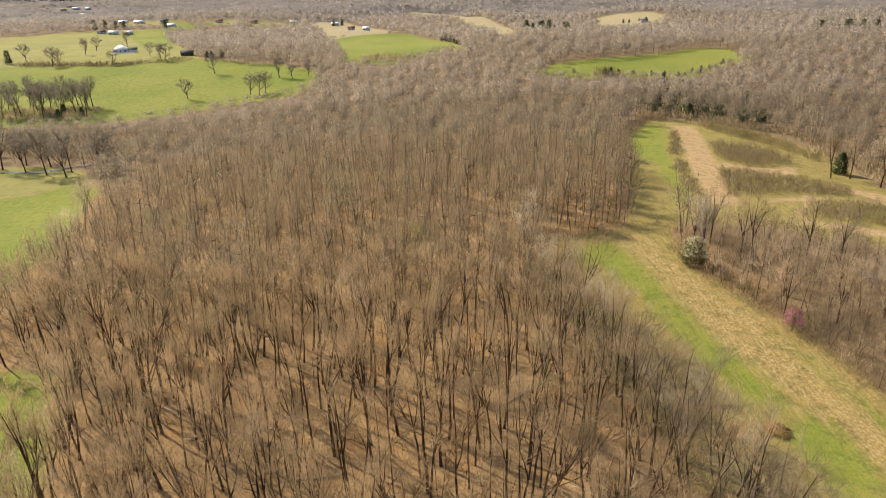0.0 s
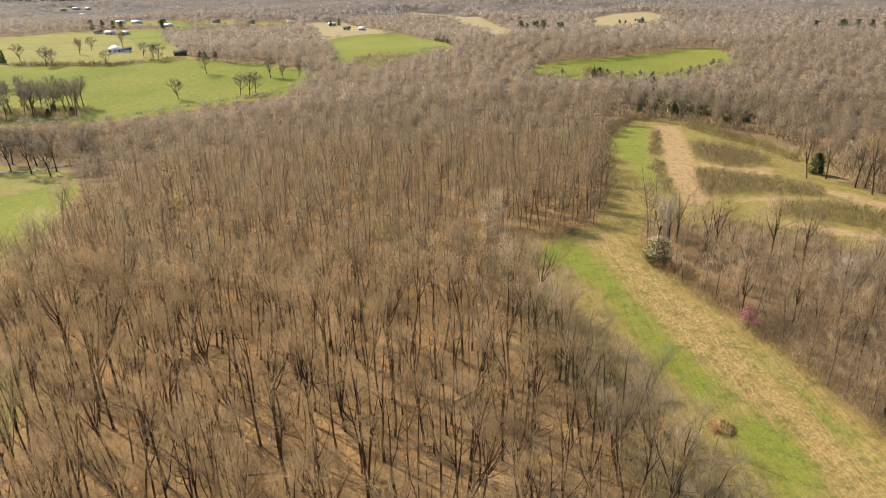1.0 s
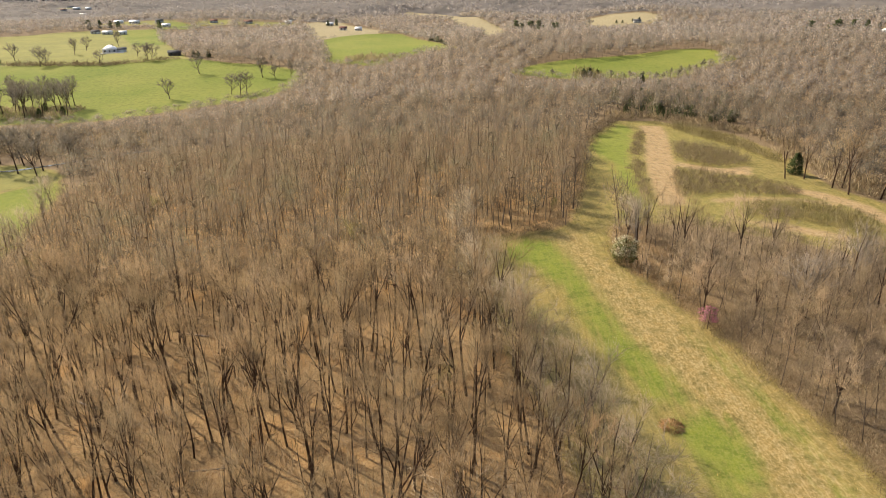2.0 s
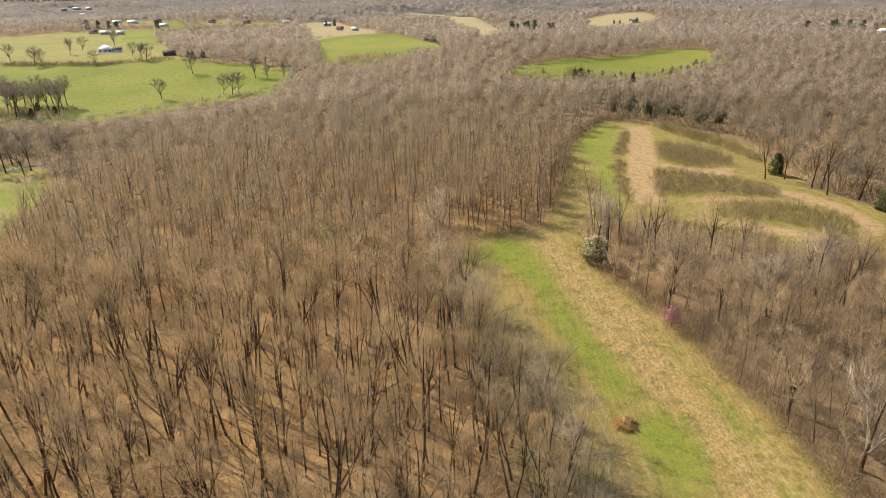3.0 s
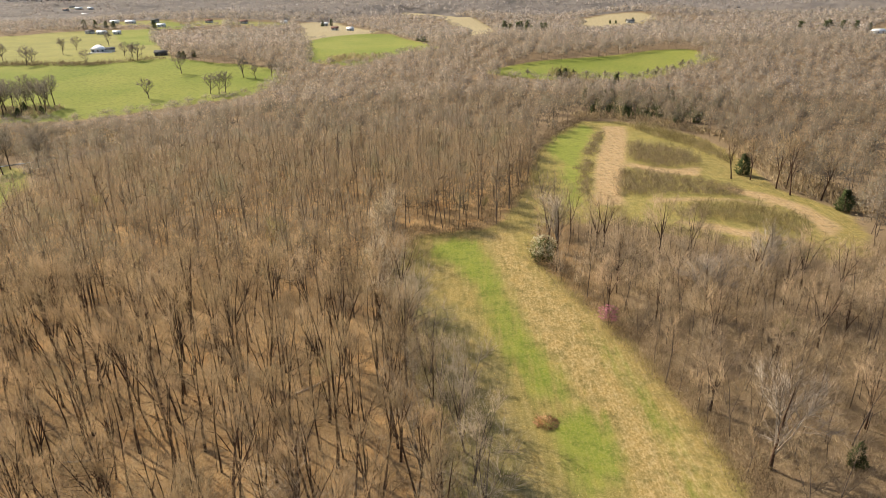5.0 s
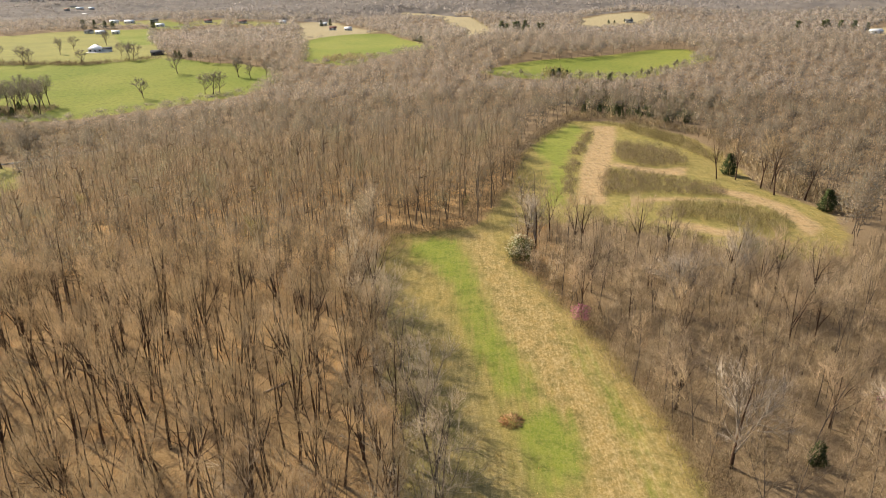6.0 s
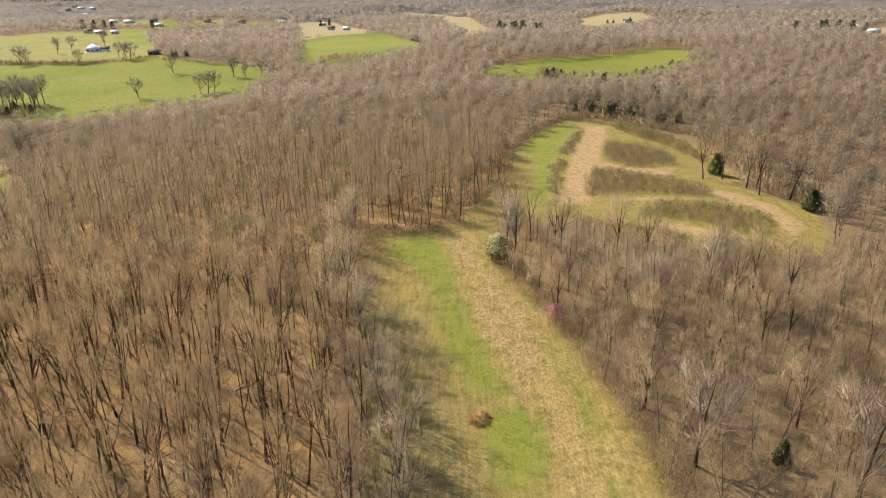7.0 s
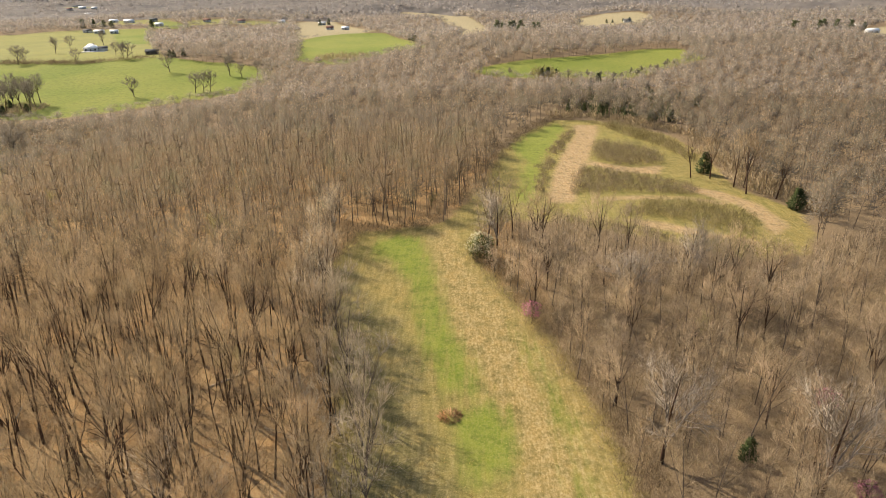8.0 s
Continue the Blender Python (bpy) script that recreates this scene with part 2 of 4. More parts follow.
    dun = mix(nt, 1.0, ramp(nt, fine, [(0.34, (0.21, 0.165, 0.085)), (0.52, (0.34, 0.272, 0.155)), (0.70, (0.44, 0.36, 0.23))]), blot, "MULTIPLY")
    col = mix(nt, mask("dun", 3.0, 3.0), col, dun)
    green = mix(nt, ramp(nt, speck, [(0.46, (0.0, 0.0, 0.0)), (0.66, (0.6, 0.6, 0.6))]), green, mix(nt, 0.5, green, (0.36, 0.31, 0.11)))
    col = mix(nt, mask("green", 2.2, 2.6, 3.8), col, green)
    nt.links.new(col, b.inputs["Base Color"])
    b.inputs["Roughness"].default_value = 0.95
    b.inputs["Specular IOR Level"].default_value = 0.1
    bump(nt, b, fine, 0.8, 0.15)
    return m


GROUND = ground_material()

# ---- the lie of the land ----
def ease(a, b, v):
    u = np.clip((v - a) / (b - a), 0, 1)
    return u * u * (3 - 2 * u)


def land(x, y):
    """Height of the ground: a gentle shelf, a hollow on one hand, hills beyond that rise to the skyline."""
    x, y = np.asarray(x, float), np.asarray(y, float)
    r = np.hypot(x, y)
    h = 4.5 * ease(70, 150, y) * np.exp(-((x - 75) / 70) ** 2)
    h = h - 7 * ease(-20, -140, x) * ease(600, 330, y)
    h = h + 15 * ease(290, 560, y)
    h = h + 3.0 * np.exp(-((x + 20) / 70) ** 2 - ((y - 170) / 90) ** 2)
    h = h + ease(500, 1300, r) * (9 * np.sin(x / 310 + 1.3) * np.cos(y / 270 + 0.4) + 6 * np.sin(x / 170 - y / 230 + 2.0))
    for hx, hy, wide, up in ((295, 1010, 110, 17), (25, 960, 120, 12), (-115, 770, 75, 7), (-330, 1010, 130, 9), (-840, 1640, 160, 16)):
        h = h + up * np.exp(-((x - hx) ** 2 + (y - hy) ** 2) / wide ** 2)
    return h + 100 * np.clip((r - 900) / 3500, 0, 2) ** 2


def inside(x, y, poly):
    """Signed distance to a polygon's edge: positive within it."""
    x, y = np.asarray(x, float), np.asarray(y, float)
    best, odd = np.full(x.shape, 1e9), np.zeros(x.shape, bool)
    for (ax, ay), (bx, by) in zip(poly, poly[1:] + poly[:1]):
        dx, dy = bx - ax, by - ay
        t = np.clip(((x - ax) * dx + (y - ay) * dy) / (dx * dx + dy * dy + 1e-9), 0, 1)
        best = np.minimum(best, np.hypot(x - ax - t * dx, y - ay - t * dy))
        cross = ((ay > y) != (by > y)) & (x < (bx - ax) * (y - ay) / (by - ay + 1e-12) + ax)
        odd ^= cross
    return np.where(odd, best, -best)


def most(x, y, polys):
    return np.max([inside(x, y, p) for p in polys], axis=0)


STRIP = [(24, 146), (32, 147), (40, 149), (48, 154), (52, 150), (50, 130), (61, 104), (65, 90), (68, 78), (69, 69), (70, 55), (72, 20), (36, 20), (33, 62), (32, 70), (31, 80), (27, 92), (24, 107), (20, 126)]
UPPER = [(89, 291), (106, 293), (118, 282), (131, 267), (135, 238), (131, 212), (129, 189), (136, 176), (138, 167), (132, 148), (124, 137), (113, 134), (102, 138), (86, 148), (74, 155), (60, 154), (45, 151), (50, 166), (57, 192), (63, 229), (73, 259)]
PASTURE = [(-429, 473), (-309, 501), (-267, 502), (-236, 495), (-220, 505), (-211, 520), (-187, 521), (-147, 497), (-126, 491), (-95, 467), (-83, 438), (-97, 407), (-116, 401), (-140, 390), (-160, 375), (-178, 365), (-203, 360), (-223, 361), (-234, 350), (-340, 350)]
HOUSE_FIELD = [(-533, 645), (-500, 722), (-450, 773), (-440, 812), (-412, 836), (-363, 851), (-347, 858), (-268, 674), (-203, 543), (-191, 518), (-221, 503), (-245, 493), (-285, 496), (-311, 497), (-432, 470)]
MID_FIELD = [(-104, 660), (-96, 697), (-71, 729), (-43, 756), (-5, 616), (14, 541), (-1, 538), (-24, 507), (-38, 480), (-61, 496), (-69, 501), (-84, 575)]
YARD = [(-186, 989), (-154, 1050), (-132, 971), (-59, 807), (-71, 733), (-97, 700), (-112, 690)]
FAR_GREEN = [(61, 423), (95, 451), (128, 469), (154, 486), (185, 513), (206, 519), (211, 483), (177, 450), (158, 428), (144, 415), (127, 411), (109, 411), (91, 404), (72, 410)]
TAN_FIELD = [(-54, 1242), (-8, 1208), (26, 1144), (55, 904), (69, 803), (70, 637), (50, 620), (55, 779), (33, 884), (-2, 1110), (-52, 1200)]
TAN_HILL = [(210, 966), (248, 992), (282, 976), (293, 944), (291, 924), (264, 889), (227, 881), (197, 866)]
LOW_FIELD = [(-210, 190), (-165, 219), (-149, 230), (-139, 247), (-128, 232), (-121, 210), (-113, 186), (-105, 165), (-108, 140), (-170, 130)]
BANK = [(-240, 262), (-191, 270), (-170, 272), (-150, 262), (-139, 252), (-137, 244), (-151, 234), (-165, 219), (-220, 202)]
NEAR_GRASS = [(-100, 99), (-78, 101), (-72, 100), (-67, 96), (-62, 86), (-59, 78), (-55, 68), (-52, 55), (-60, 35), (-110, 35)]
FAR_CLEARINGS = [[(-445, 925), (-430, 955), (-362, 950), (-360, 925), (-400, 912)], [(-270, 945), (-260, 965), (-200, 992), (-198, 970), (-240, 940)], [(-891, 1632), (-873, 1683), (-798, 1605), (-773, 1554), (-840, 1537)], [(-364, 921), (-352, 930), (-313, 898), (-313, 876), (-344, 872)], [(-321, 942), (-287, 971), (-276, 936), (-310, 912)], [(443, 691), (474, 714), (530, 706), (470, 589), (400, 609)]]
OPEN = [STRIP, UPPER, PASTURE, HOUSE_FIELD, LOW_FIELD, BANK, MID_FIELD, FAR_GREEN, TAN_FIELD, TAN_HILL, YARD, NEAR_GRASS] + FAR_CLEARINGS
GREENS = [PASTURE, LOW_FIELD, FAR_GREEN, MID_FIELD, NEAR_GRASS, FAR_CLEARINGS[3],
          [(-350, 858), (-268, 674), (-285, 670), (-375, 840)],
          [(27, 137), (31, 145), (38, 142), (42, 125), (45, 107), (49, 93), (51, 85), (49, 82), (46, 85), (42, 96), (40, 107), (37, 121)],
          [(47, 78), (53, 81), (56, 75), (55, 66), (50, 63), (48, 71)], [(58, 104), (61, 90), (64, 76), (65.5, 60), (64, 60), (63, 74), (60, 90)],
          [(66, 236), (74, 259), (89, 286), (91, 274), (83, 244), (77, 225), (74, 205), (68, 176), (65, 166), (63, 168), (66, 191), (69, 212)]]
WEEDS = [(20, 124), (24, 107), (27, 92), (31, 80), (32, 70), (33, 62), (33, 40), (52, 40), (50, 58), (46, 68), (43, 80), (41, 92), (36, 106), (31, 112), (26, 124)]
STRAWS = [[(40, 146), (45, 149), (50, 129), (58, 109), (63, 92), (66, 77), (68, 62), (68, 40), (56, 40), (55, 73), (51, 87), (46, 101), (43, 125)],
          [(96, 282), (106, 283), (102, 261), (93, 226), (82, 186), (79, 168), (71, 168), (78, 205), (84, 229), (93, 260)],
          [(91, 218), (97, 213), (105, 210), (115, 214), (111, 202), (100, 203), (89, 212)], [(113, 192), (124, 185), (131, 173), (131, 156), (123, 147), (125, 157), (124, 172), (115, 184)],
          [(86, 174), (99, 177), (112, 178), (122, 174), (121, 171), (112, 175), (99, 174), (88, 171)], [(87, 157), (99, 154), (108, 148), (118, 143), (116, 140), (106, 144), (93, 150)],
          ]


def sheet(name, xs, ys, height, mat):
    """A grid of quads over the plan, as one mesh."""
    gx, gy = np.meshgrid(xs, ys)
    v = np.stack([gx, gy, height(gx, gy)], -1).reshape(-1, 3)
    n, k = len(xs), np.arange(len(xs) * len(ys)).reshape(len(ys), len(xs))
    q = np.stack([k[:-1, :-1], k[:-1, 1:], k[1:, 1:], k[1:, :-1]], -1).reshape(-1, 4)
    return solid(name, v, q, mat)


def solid(name, v, faces, *mats, index=None, normals=None):
    """One mesh object from arrays of corners and of faces with equally many corners; normals: rounded shading, a corner each."""
    me = bpy.data.meshes.new(name)
    faces = np.asarray(faces, np.int32)
    k = faces.shape[1]
    me.vertices.add(len(v))
    me.vertices.foreach_set("co", np.asarray(v, np.float32).ravel())
    me.loops.add(faces.size)
    me.loops.foreach_set("vertex_index", faces.ravel())
    me.polygons.add(len(faces))
    me.polygons.foreach_set("loop_start", np.arange(0, faces.size, k, dtype=np.int32))
    if index is not None:
        me.polygons.foreach_set("material_index", np.asarray(index, np.int32))
    for m in mats:
        me.materials.append(m)
    me.update(calc_edges=True)
    if normals is not None:
        me.polygons.foreach_set("use_smooth", np.ones(len(faces), bool))
        me.normals_split_custom_set_from_vertices(np.asarray(normals, np.float32))
    return new(name, me)


def spaced(parts):
    """Grid lines: (end, step) in turn from the first value."""
    out = [parts[0]]
    for end, step in parts[1:]:
        n = max(1, round((end - out[-1]) / step))
        out += list(np.linspace(out[-1], end, n + 1)[1:])
    return np.array(out)


xs = spaced([-4800, (-1500, 200), (-700, 50), (-450, 14), (-120, 6), (150, 2.5), (450, 8), (800, 30), (1500, 60), (4800, 200)])
ys = spaced([-600, (-100, 80), (40, 14), (300, 2.5), (900, 6), (1500, 25), (5600, 130)])
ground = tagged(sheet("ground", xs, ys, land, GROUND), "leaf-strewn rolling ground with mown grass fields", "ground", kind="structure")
gx, gy = [a.ravel() for a in np.meshgrid(xs, ys)]
for key, polys in (("meadow", OPEN), ("green", GREENS), ("weeds", [WEEDS]), ("straw", STRAWS[:1]), ("track", STRAWS[1:]), ("dun", [TAN_FIELD, TAN_HILL, YARD, FAR_CLEARINGS[5]]), ("pale", [HOUSE_FIELD, BANK, FAR_CLEARINGS[0], FAR_CLEARINGS[1], FAR_CLEARINGS[2], FAR_CLEARINGS[4]])):
    at = ground.data.attributes.new(key, "FLOAT", "POINT")
    at.data.foreach_set("value", np.clip(most(gx, gy, polys) + (0.0 if key in ("straw", "track") else 7.0) * ease(300, 400, gy) + (1.5 if key == "meadow" else 0.0), -12, 12).astype(np.float32))
# Where the brushy, shade-darkened brown replaces litter: far woods and young growth.
shaded_brush_ground = ground.data.attributes.new("rough", "FLOAT", "POINT")
shaded_brush_ground.data.foreach_set("value", np.clip(np.maximum(gy - 225, np.where(gy > 20, gx - 62, -12)), -12, 12).astype(np.float32))
ground.data.polygons.foreach_set("use_smooth", np.ones(len(ground.data.polygons), bool))

# ---- how trees grow ----
class Wood:
    """Gathers tapered stems and thin twig blades."""

    def __init__(self):
        self.v, self.f, self.n, self.out = [], [], 0, []

    def stem(self, pts, radii, sides=4):
        pts = np.asarray(pts, float)
        ring = np.arange(sides) * 2 * np.pi / sides
        way = pts[-1] - pts[0]
        a = np.cross(way, (0.3, 1, 0.2))
        a /= np.linalg.norm(a) + 1e-9
        b = np.cross(way, a)
        b /= np.linalg.norm(b) + 1e-9
        for p, r in zip(pts, radii):
            round_ = np.cos(ring)[:, None] * a + np.sin(ring)[:, None] * b
            self.v.append(p + r * round_)
            self.out.append(round_)
        for k in range(len(pts) - 1):
            for s in range(sides):
                i, j = self.n + k * sides + s, self.n + k * sides + (s + 1) % sides
                self.f += [(i, j, j + sides), (i, j + sides, i + sides)]
        self.n += len(pts) * sides

    def blade(self, p, way, width, rng, out=None, stir=0.3, lay=False):
        """A thin twig spray; out: the way the crown's surface faces there; lay: spread along that surface."""
        side = np.cross(way, out / np.linalg.norm(out) + rng.normal(size=3) * 0.3 if lay else rng.normal(size=3))
        side *= 0.5 * width / (np.linalg.norm(side) + 1e-9)
        face = np.cross(side, way)
        if out is None:
            out = face + (0, 0, 0.3)
        out = out / (np.linalg.norm(out) + 1e-9) + rng.normal(size=3) * stir
        out /= np.linalg.norm(out) + 1e-9
        if face @ out < 0:
            side = -side
        self.out.append(np.repeat(out[None], 3, 0))
        self.v.append(np.array([p - side, p + side, p + way]))
        self.f.append((self.n, self.n + 1, self.n + 2))
        self.n += 3

    def arrays(self):
        return np.concatenate(self.v), np.array(self.f, np.int32), np.concatenate(self.out)


def bent(p, way, length, n, up, wiggle, rng):
    pts, d = [np.array(p, float)], np.array(way, float) / np.linalg.norm(way)
    for _ in range(n):
        d = d + np.array((0, 0, up)) + rng.normal(size=3) * wiggle
        d /= np.linalg.norm(d)
        pts.append(pts[-1] + d * length / n)
    return np.array(pts)


def along(pts, u):
    k = u * (len(pts) - 1)
    i = min(int(k), len(pts) - 2)
    return pts[i] + (pts[i + 1] - pts[i]) * (k - i), pts[i + 1] - pts[i]


def off_axis(way, angle, rng):
    way = way / np.linalg.norm(way)
    a = np.cross(way, rng.normal(size=3))
    a /= np.linalg.norm(a) + 1e-9
    return way * math.cos(angle) + a * math.sin(angle)


def bare_tree(seed, tall, clear, reach, radius, limbs, subs, twigs, twig_w, twig_l, forks=1, lift=0.12, sides=5, angles=(0.35, 0.85), split=False):
    """A leafless tree: trunk and limbs in one Wood (or a list, if split), fine branches and twigs in another."""
    rng = np.random.default_rng(seed)
    trunk, crown = Wood(), Wood()
    woods = [trunk]

    def limb_wood():
        if split:
            woods.append(Wood())
        return woods[-1]

    main = bent((0, 0, -0.3), (rng.normal() * 0.07, rng.normal() * 0.07, 1), tall, 6, 0.06, 0.05, rng)
    trunk.stem(main, radius * np.array([1.35, 1.0, 0.86, 0.72, 0.5, 0.3, 0.08]), sides)
    paths = [(main, clear)]
    for k in range(forks):
        p, d = along(main, clear + 0.12 * (rng.random() - 0.4))
        fork = bent(p, off_axis(d, 0.4, rng), tall * (0.9 - clear), 4, 0.10, 0.08, rng)
        limb_wood().stem(fork, radius * np.array([0.62, 0.5, 0.38, 0.24, 0.06]), sides - 1)
        paths.append((fork, 0.25))
    limb_paths = []
    for k in range(limbs):
        base, first = paths[k % len(paths)]
        u = first + (0.97 - first) * ((k + rng.random()) / limbs)
        p, d = along(base, u)
        size = reach * (1.15 - 0.75 * (u - first) / (1 - first)) * rng.uniform(0.7, 1.25)
        limb = bent(p, off_axis(d, rng.uniform(*angles), rng), size, 3, lift, 0.14, rng)
        r = radius * (0.42 - 0.25 * u) * (1.0 if size > reach * 0.7 else 0.75)
        limb_wood().stem(limb, [r, r * 0.72, r * 0.45, r * 0.15], 3)
        limb_paths.append((limb, r))
    spots, heart = [], along(main, clear + 0.1)[0]
    for k in range(subs):
        limb, r = limb_paths[int(rng.integers(len(limb_paths)))]
        p, d = along(limb, rng.uniform(0.2, 1.0))
        way = off_axis(d, rng.uniform(0.35, 0.9), rng) + np.array((0, 0, 0.2))
        way *= reach * rng.uniform(0.3, 0.6)
        crown.blade(p, way, max(0.9 * r, twig_w * 1.3), rng, (p + way * 0.6 - heart) * (1, 1, 0.8))
        spots.append((p, way))
    for k in range(twigs):
        p, d = spots[int(rng.integers(len(spots)))]
        p = p + d * rng.uniform(0.15, 0.95)
        way = off_axis(d, rng.uniform(0.2, 0.9), rng) + np.array((0, 0, 0.25))
        crown.blade(p, way * twig_l * rng.uniform(0.5, 1.3), twig_w * rng.uniform(0.7, 1.3), rng, (p - heart) * (1, 1, 0.8))
    return ([w.arrays() for w in woods] if split else trunk.arrays()), crown.arrays()


def light_tree(seed, tall, wide, twigs, twig_w, twig_l, trunk_w, limbs=5, heart_at=0.45, low=0, sides=3, droop=-0.12):
    """A tree for the massed woods: trunk, rising limbs, and a domed crown of long fine twigs that fan out from the fork."""
    rng = np.random.default_rng(seed)
    trunk, crown = Wood(), Wood()
    main = bent((0, 0, -0.3), (rng.normal() * 0.06, rng.normal() * 0.06, 1), tall * 0.88, 3, 0.05, 0.06, rng)
    trunk.stem(main, np.array([1.1, 0.8, 0.5, 0.08]) * trunk_w, sides)
    heart, _ = along(main, heart_at)
    high = tall * 0.97 - heart[2]
    lobes = rng.uniform(0, 6.28, 3)

    def reach_at(a, up):
        """From the fork to the crown's outline, which is lobed and uneven."""
        flat = math.sqrt(max(0.0, 1 - up * up))
        r = 0.84 + 0.12 * math.sin(2 * a + lobes[0]) + 0.10 * math.sin(5 * a + lobes[1] + 3 * up) + 0.08 * math.sin(9 * a + lobes[2])
        return np.array((flat * math.cos(a) * wide, flat * math.sin(a) * wide, up * high)) * r

    for k in range(limbs):
        p, _ = along(main, rng.uniform(heart_at * 0.8, 0.8))
        d = heart + reach_at(rng.uniform(0, 6.28), rng.uniform(0.2, 0.8)) * rng.uniform(0.65, 0.9) - p
        d[2] = max(d[2], 0.6)
        trunk.blade(p, d, trunk_w * rng.uniform(0.7, 1.1), rng)
    for k in range(low):
        a, r = rng.uniform(0, 6.28), wide * math.sqrt(rng.random())
        p = np.array((r * math.cos(a), r * math.sin(a), rng.uniform(-0.3, 0.22 * tall)))
        crown.blade(p, (rng.normal(size=3) * 0.4 + (0, 0, 0.9)) * twig_l * rng.uniform(0.6, 1.2), twig_w * rng.uniform(0.7, 1.3), rng, np.array((math.cos(a), math.sin(a), 0.8)), 0.1)
    for k in range(twigs):
        d = reach_at(rng.uniform(0, 6.28), rng.uniform(droop, 1.0))
        tip = heart + d * rng.uniform(0.25, 1.0) ** 0.6 * (1, 1, 0.94)
        way = d / np.linalg.norm(d) * 0.8 + np.array((0, 0, 0.2)) + rng.normal(size=3) * 0.34
        way *= twig_l * rng.uniform(0.6, 1.3) / np.linalg.norm(way)
        crown.blade(tip - way, way, twig_w * rng.uniform(0.6, 1.4), rng, 0.8 * (tip - heart) / np.linalg.norm(tip - heart) + (0, 0, 0.7), 0.06, lay=True)
    return trunk.arrays(), crown.arrays()


def bush(seed, tall, wide, blades, width, length, flat=0.5):
    """Brush: blades that rise and lean out from the ground in a rounded clump."""
    rng = np.random.default_rng(seed)
    w = Wood()
    for k in range(blades):
        a, r = rng.uniform(0, 2 * math.pi), math.sqrt(rng.random())
        z = tall * rng.random() ** 0.8 * math.sqrt(max(0.05, 1 - 0.8 * r * r)) * 0.8
        p = np.array((wide * r * math.cos(a), wide * r * math.sin(a), z - 0.1))
        way = np.array((math.cos(a) * flat * r, math.sin(a) * flat * r, 0.9)) + rng.normal(size=3) * 0.4
        w.blade(p, way * length * rng.uniform(0.5, 1.3), width * rng.uniform(0.6, 1.4), rng, np.array((math.cos(a) * r, math.sin(a) * r, 0.45 + z / tall)))
    return w.arrays()


def leafy(seed, tall, wide, blades, size, cone=1.0, low=0.05):
    """A crown of many small leaf clumps: a cone for a cedar, rounder for a bush."""
    rng = np.random.default_rng(seed)
    w = Wood()
    lobes = [(rng.uniform(0, 6.3), rng.uniform(0.15, 0.8), rng.uniform(0.75, 1.25)) for _ in range(14)]
    for k in range(blades):
        u = low + (1 - low) * rng.random() ** 1.3
        a = rng.uniform(0, 2 * math.pi)
        r = wide * ((1 - u) ** 0.6 * min(1.0, 0.55 + 2.2 * u) if cone else math.sqrt(max(0, 1 - (2 * u - 0.9) ** 2)))
        r *= 0.75 + 0.25 * math.sin(3 * a + 5 * u) + 0.12 * rng.normal()
        r *= rng.uniform(0.55, 1.0) ** 0.5
        p = np.array((r * math.cos(a), r * math.sin(a), u * tall))
        way = np.array((math.cos(a), math.sin(a), 0.5)) + rng.normal(size=3) * 0.6
        w.blade(p, way * size * rng.uniform(0.6, 1.4), size * rng.uniform(0.5, 0.9), rng, np.array((math.cos(a), math.sin(a), 0.3 + 0.6 * u)))
    return w.arrays()


def scatter_points(x0, x1, y0, y1, step, rng, jitter=0.48):
    gx, gy = np.meshgrid(np.arange(x0, x1, step), np.arange(y0, y1, step))
    gx = gx + (np.arange(gx.shape[0]) % 2)[:, None] * step / 2
    p = np.stack([gx.ravel(), gy.ravel()], -1)
    return p + rng.uniform(-jitter, jitter, p.shape) * step


def in_sight(p, margin=22.0):
    """The wedge of country that the flight looks over, with a margin."""
    x, y = p[:, 0], p[:, 1]
    return (x > -0.70 * (y + 8) - margin) & (x < 48 + 0.72 * (y + 8) + margin)


def massed(name, protos, place, angle, size, mats, label, category, wide=None):
    """Many plants joined into one mesh, from a few kinds that are turned and scaled."""
    vs, fs, ix, ns, n = [], [], [], [], 0
    kind = np.arange(len(place)) % len(protos)
    wide = size if wide is None else wide
    for k, groups in enumerate(protos):
        sel = np.nonzero(kind == k)[0]
        if not len(sel):
            continue
        c, s = np.cos(angle[sel])[:, None], np.sin(angle[sel])[:, None]
        for slot, (v, f, out) in enumerate(groups):
            x = (v[:, 0] * c - v[:, 1] * s) * wide[sel, None] + place[sel, 0, None]
            y = (v[:, 0] * s + v[:, 1] * c) * wide[sel, None] + place[sel, 1, None]
            z = v[:, 2] * size[sel, None] + place[sel, 2, None]
            vs.append(np.stack([x, y, z], -1).reshape(-1, 3))
            flat = np.broadcast_to(out[:, 2], x.shape)
            ns.append(np.stack([out[:, 0] * c - out[:, 1] * s, out[:, 0] * s + out[:, 1] * c, flat], -1).reshape(-1, 3))
            fs.append((f[None] + (n + np.arange(len(sel)) * len(v))[:, None, None]).reshape(-1, 3))
            ix.append(np.full(len(sel) * len(f), slot))
            n += len(sel) * len(v)
    ob = solid(name, np.concatenate(vs), np.concatenate(fs), *mats, index=np.concatenate(ix), normals=np.concatenate(ns))
    return tagged(ob, label, category, kind="stuff")


